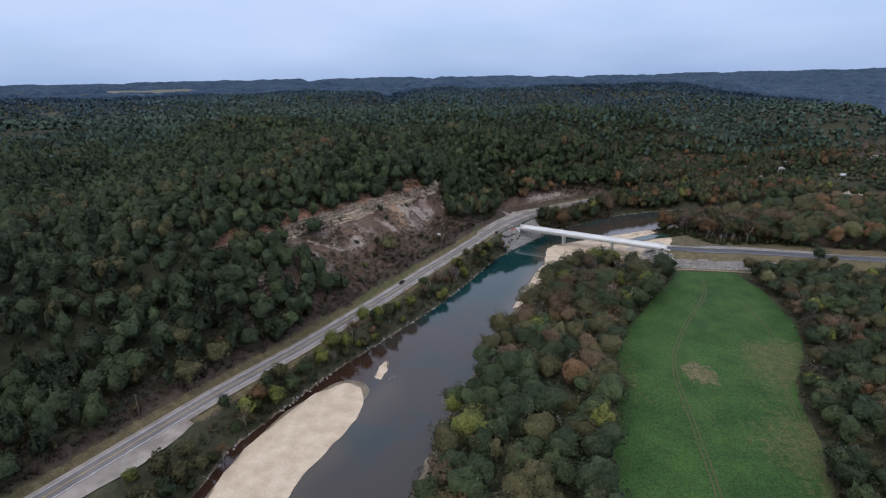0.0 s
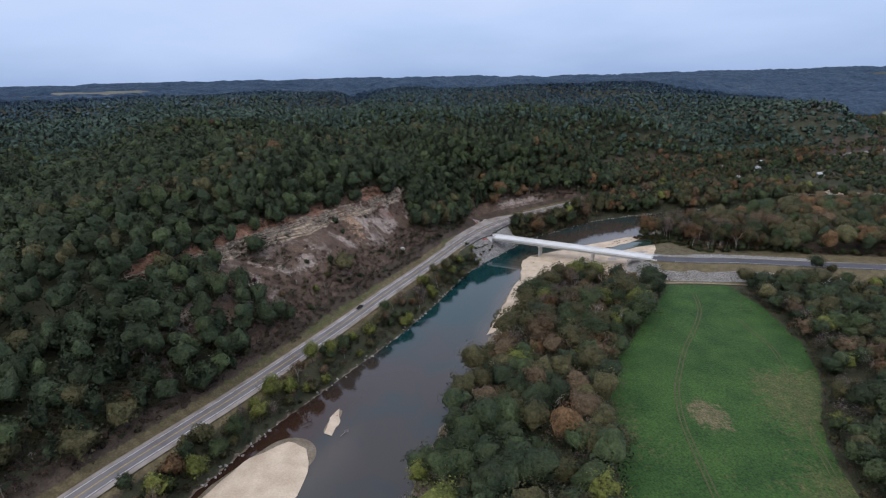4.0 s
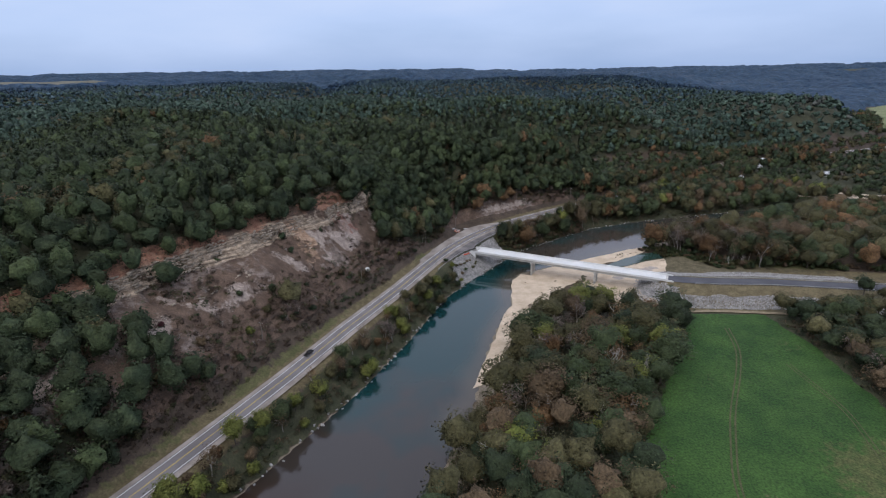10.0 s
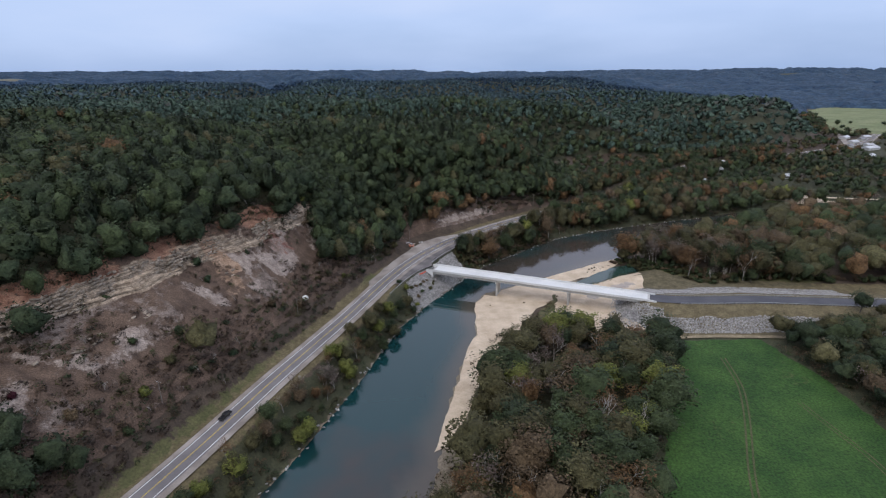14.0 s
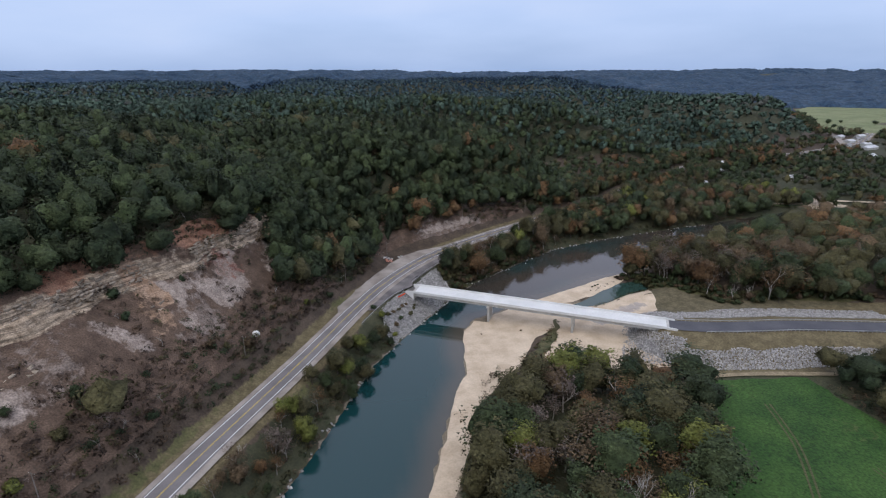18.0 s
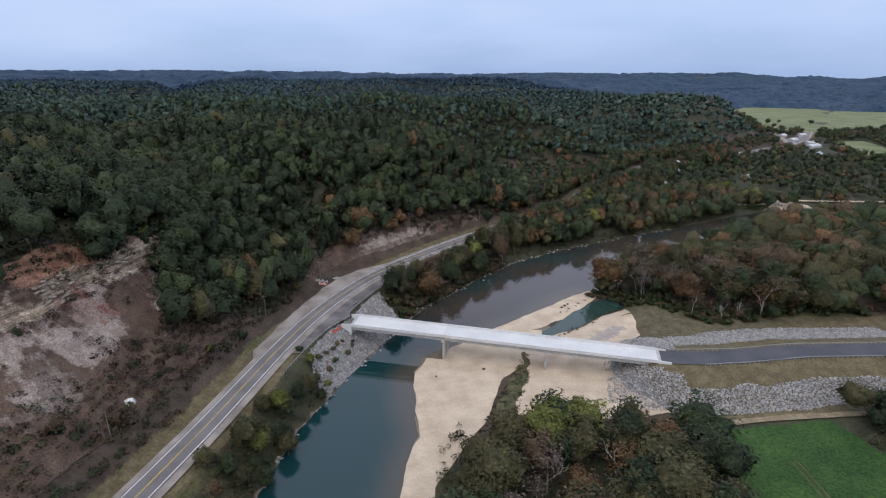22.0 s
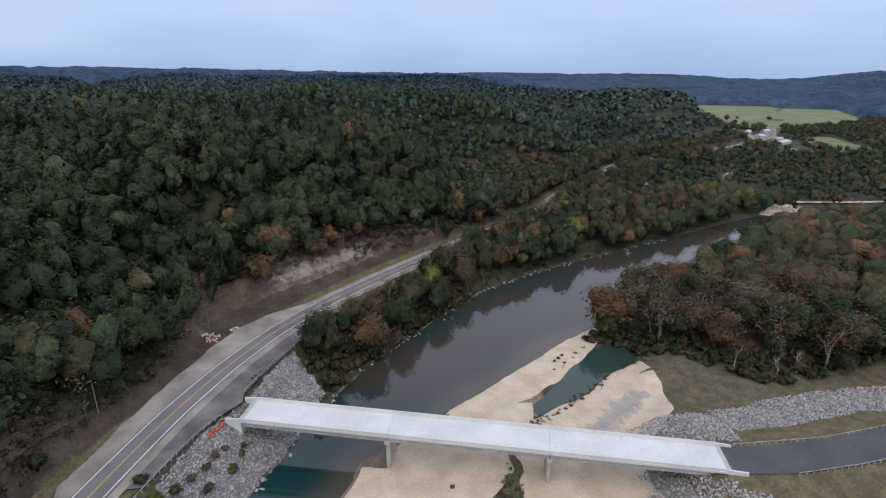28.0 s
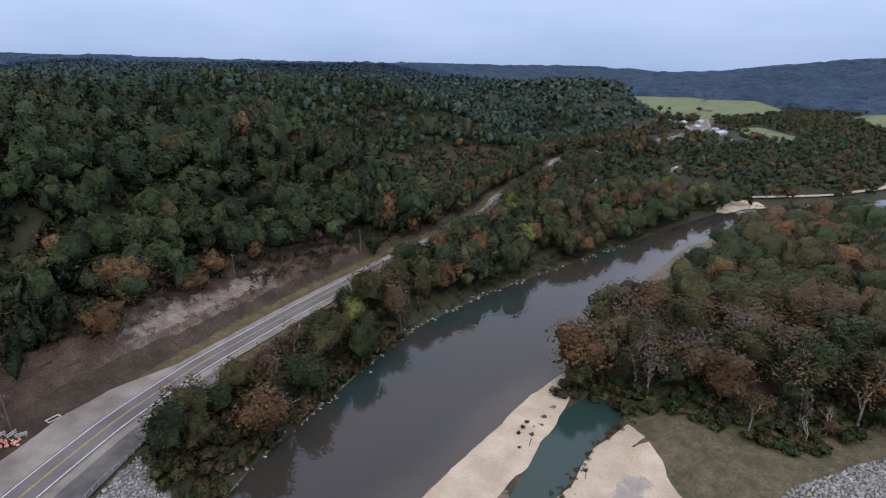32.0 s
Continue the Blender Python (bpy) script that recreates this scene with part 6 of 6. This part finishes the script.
def barricade(px, py, turn):
    ob = thing("barricade", "white and orange striped road barricade stored by the lay-by", "barricade", Matrix.Translation((px, py, float(ground(px, py)) + 0.05)) @ Matrix.Rotation(turn, 4, "Z"), group="barricades")
    for u in (-1.0, 1.0):
        part("leg", bm_box(bmesh.new(), 0.08, 1.1, 0.08, (u, 0, 0.04)), STEEL, ob)
        part("upright", bm_box(bmesh.new(), 0.07, 0.07, 1.3, (u, 0, 0.735)), STEEL, ob)
    for z in (0.55, 0.95, 1.28):
        part("board", bm_box(bmesh.new(), 2.5, 0.03, 0.2, (0, 0.056, z)), WHITE, ob)
        for k in range(5):
            part("stripe", bm_box(bmesh.new(), 0.24, 0.01, 0.19, (-1.0 + k * 0.5, 0.077, z)), ORANGE, ob)
    return ob


for px, py, turn in ((16.6, 449.0, 0.5), (18.6, 450.0, 0.9), (20.4, 449.4, 0.2)):
    barricade(px, py, turn)
frame_rack = thing("steel_frame", "white steel frame lying on the verge", "frame", Matrix.Translation((26.2, 453.6, float(ground(26.2, 453.6)) + 0.25)) @ Matrix.Rotation(0.6, 4, "Z"))
for v in (-0.8, 0.8):
    part("rail", bm_box(bmesh.new(), 3.0, 0.16, 0.3, (0, v, 0)), WHITE, frame_rack)
for u in (-1.42, 1.42):
    part("end_bar", bm_box(bmesh.new(), 0.16, 1.44, 0.26, (u, 0, 0)), WHITE, frame_rack)

# tyres on the verge by the guardrail
bm = bmesh.new()
ring = [bm.verts.new((math.cos(a) * r, math.sin(a) * r, z)) for a in np.linspace(0, 2 * math.pi, 14, endpoint=False) for r, z in ((0.28, 0.02), (0.48, 0.0), (0.5, 0.2), (0.28, 0.2))]
for i in range(14):
    j = (i + 1) % 14
    for k in range(4):
        bm.faces.new((ring[i * 4 + k], ring[j * 4 + k], ring[j * 4 + (k + 1) % 4], ring[i * 4 + (k + 1) % 4]))
tyre_me = bpy.data.meshes.new("tyre")
bm.to_mesh(tyre_me)
bm.free()
tyre_me.materials.append(WIRE)
for px, py in ((32.5, 415), (33.5, 416.4), (34.4, 414.8), (35, 417.8), (36.2, 419)):
    ob = tagged(new("tyre", tyre_me), "worn black tyre lying by the guardrail", "tyre", group="tyres")
    ob.location = (px, py, ROAD_Z + 0.0)


# ---------------------------------------------------------------- dark pickup on the highway
PICKUP = material("car_paint_dark", (0.012, 0.012, 0.014), (0.02, 0.02, 0.022), 2, rough=0.25, spec=0.6)
GLASS = material("car_glass", (0.02, 0.025, 0.03), (0.03, 0.035, 0.04), 2, rough=0.05, spec=0.8)
truck = thing("pickup_truck", "dark pickup truck driving along the highway", "car", Matrix.Translation((-58.8, 257.6, ROAD_Z + 0.1)) @ Matrix.Rotation(math.atan2(41, 18), 4, "Z"))
bm = bmesh.new()
bm_box(bm, 5.6, 1.9, 0.62, (0, 0, 0.85), bevel=0.08)
part("body", bm, PICKUP, truck)
bm = bmesh.new()
bm_box(bm, 2.3, 1.7, 0.66, (0.35, 0, 1.49), bevel=0.16)
part("cab", bm, PICKUP, truck)
part("windscreen", bm_box(bmesh.new(), 0.05, 1.45, 0.42, (1.52, 0, 1.5)), GLASS, truck, "dark windscreen")
for v in (-0.87, 0.87):
    part("side_window", bm_box(bmesh.new(), 1.7, 0.05, 0.36, (0.35, v, 1.52)), GLASS, truck, "dark side window")
for u in (-1.8, 1.8):
    for v in (-0.86, 0.86):
        wheel = part("wheel", bm_tube(bmesh.new(), (u, v - 0.12, 0.38), (u, v + 0.12, 0.38), 0.38, 0.38, 16), WIRE, truck, "black tyre")
        part("rim", bm_tube(bmesh.new(), (u, v - 0.13, 0.38), (u, v + 0.13, 0.38), 0.22, 0.22, 12), STEEL, wheel, "steel rim")
for v in (-0.75, 0.75):
    part("headlight", bm_box(bmesh.new(), 0.06, 0.32, 0.16, (2.8, v, 0.98)), WHITE, truck, "pale headlight")


# ---------------------------------------------------------------- far houses
def house(px, py, turn, long, wide, wall_mat, roof_mat, label, z=None):
    z = float(ground(px, py)) if z is None else z
    ob = thing("house", label, "house", Matrix.Translation((px, py, z)) @ Matrix.Rotation(turn, 4, "Z"), group="village houses")
    wall = part("wall", bm_box(bmesh.new(), long, wide, 3.2, (0, 0, 1.5)), wall_mat, ob)
    bm = bmesh.new()
    vs = [bm.verts.new(p) for p in ((-long / 2 - 0.5, -wide / 2 - 0.5, 3.1), (long / 2 + 0.5, -wide / 2 - 0.5, 3.1), (long / 2 + 0.5, wide / 2 + 0.5, 3.1), (-long / 2 - 0.5, wide / 2 + 0.5, 3.1), (-long / 2 - 0.5, 0, 5.4), (long / 2 + 0.5, 0, 5.4))]
    for f in ((0, 1, 5, 4), (2, 3, 4, 5), (0, 4, 3), (1, 2, 5), (0, 3, 2, 1)):
        bm.faces.new([vs[i] for i in f])
    part("roof", bm, roof_mat, ob, "pitched roof")
    for u in (-long * 0.3, long * 0.3):
        win = part("window", bm_box(bmesh.new(), 1.2, 0.08, 1.2, (u, -wide / 2 - 0.045, 1.7)), WHITE, ob)
        part("pane", bm_box(bmesh.new(), 1.0, 0.04, 1.0, (u, -wide / 2 - 0.11, 1.7)), GLASS, win, "dark pane")
    part("door", bm_box(bmesh.new(), 1.0, 0.08, 2.1, (0, -wide / 2 - 0.045, 1.05)), WOODPOLE, ob, "brown door")
    return ob


SIDING = material("siding", (0.42, 0.42, 0.40), (0.58, 0.58, 0.56), 3)
METALROOF = material("metal_roof", (0.46, 0.47, 0.49), (0.60, 0.61, 0.63), 5, rough=0.5)
for px, py, turn, long, wide, rm, label in ((708, 798, 0.3, 26, 12, METALROOF, "long white building with a metal roof in the village"), (733, 856, 0.2, 13, 10, METALROOF, "white two-storey house among the village trees"), (690, 815, 0.5, 12, 8, ROOF, "white village house with a grey roof"), (728, 822, 0.1, 12, 8, METALROOF, "white village house with a pale roof"),
                                           (417, 702, 0.8, 12, 7, METALROOF, "pale cabin among the trees by the hill"), (424, 714, 0.4, 9, 6, METALROOF, "pale cabin among the trees by the hill"), (462, 648, 0.3, 10, 6, METALROOF, "white-roofed shelter by the river park"), (405, 690, 1.1, 10, 5, METALROOF, "white camper shed among the trees"),
                                           (-1720, 2030, 0.6, 40, 16, METALROOF, "long pale farm building on the distant plateau"), (-1660, 2020, 0.6, 26, 14, METALROOF, "pale farm building on the distant plateau"), (-1690, 2075, 0.6, 30, 14, METALROOF, "pale farm building on the distant plateau"),
                                           (655, 742, 0.4, 14, 9, METALROOF, "white village house with a pale roof"), 
                                           (762, 905, 0.5, 18, 10, METALROOF, "long pale shed at the edge of the village"), (668, 722, 0.2, 12, 8, ROOF, "white village house with a grey roof"), (398, 680, 0.4, 12, 6, METALROOF, "pale cabin among the trees by the hill"), (348, 627, 0.9, 9, 5, METALROOF, "pale camper shed among the trees"),
                                           (770, 880, 0.3, 12, 8, ROOF, "small grey-roofed village house"), (800, 905, 0.2, 14, 9, METALROOF, "white village house with a pale roof")):
    house(px, py, turn, long, wide, SIDING, rm, label)
tagged(trail("village_road", [(640, 800), (700, 830), (740, 880), (790, 950), (860, 1060)], 8, 0.7, GRAVEL), "pale village road", "road", kind="structure")

# driftwood
for px, py, turn, long in ((-50.7, 155.2, 0.9, 5.0), (-20, 92, 0.3, 6), (-13, 120, 2.2, 5), (75, 443, 0.5, 6)):
    bm = bmesh.new()
    limbs(bm, Vector((0, 0, 0)), Vector((1, 0.1, 0.12)).normalized(), long * 0.6, 0.16, 2)
    me = bpy.data.meshes.new("driftwood")
    bm.to_mesh(me)
    bm.free()
    me.materials.append(BARK_PALE)
    ob = tagged(new("driftwood", me), "bleached driftwood log at the waterline", "log", group="driftwood")
    ob.matrix_world = Matrix.Translation((px, py, max(float(ground(px, py)), 0.0) + 0.12)) @ Matrix.Rotation(turn, 4, "Z")
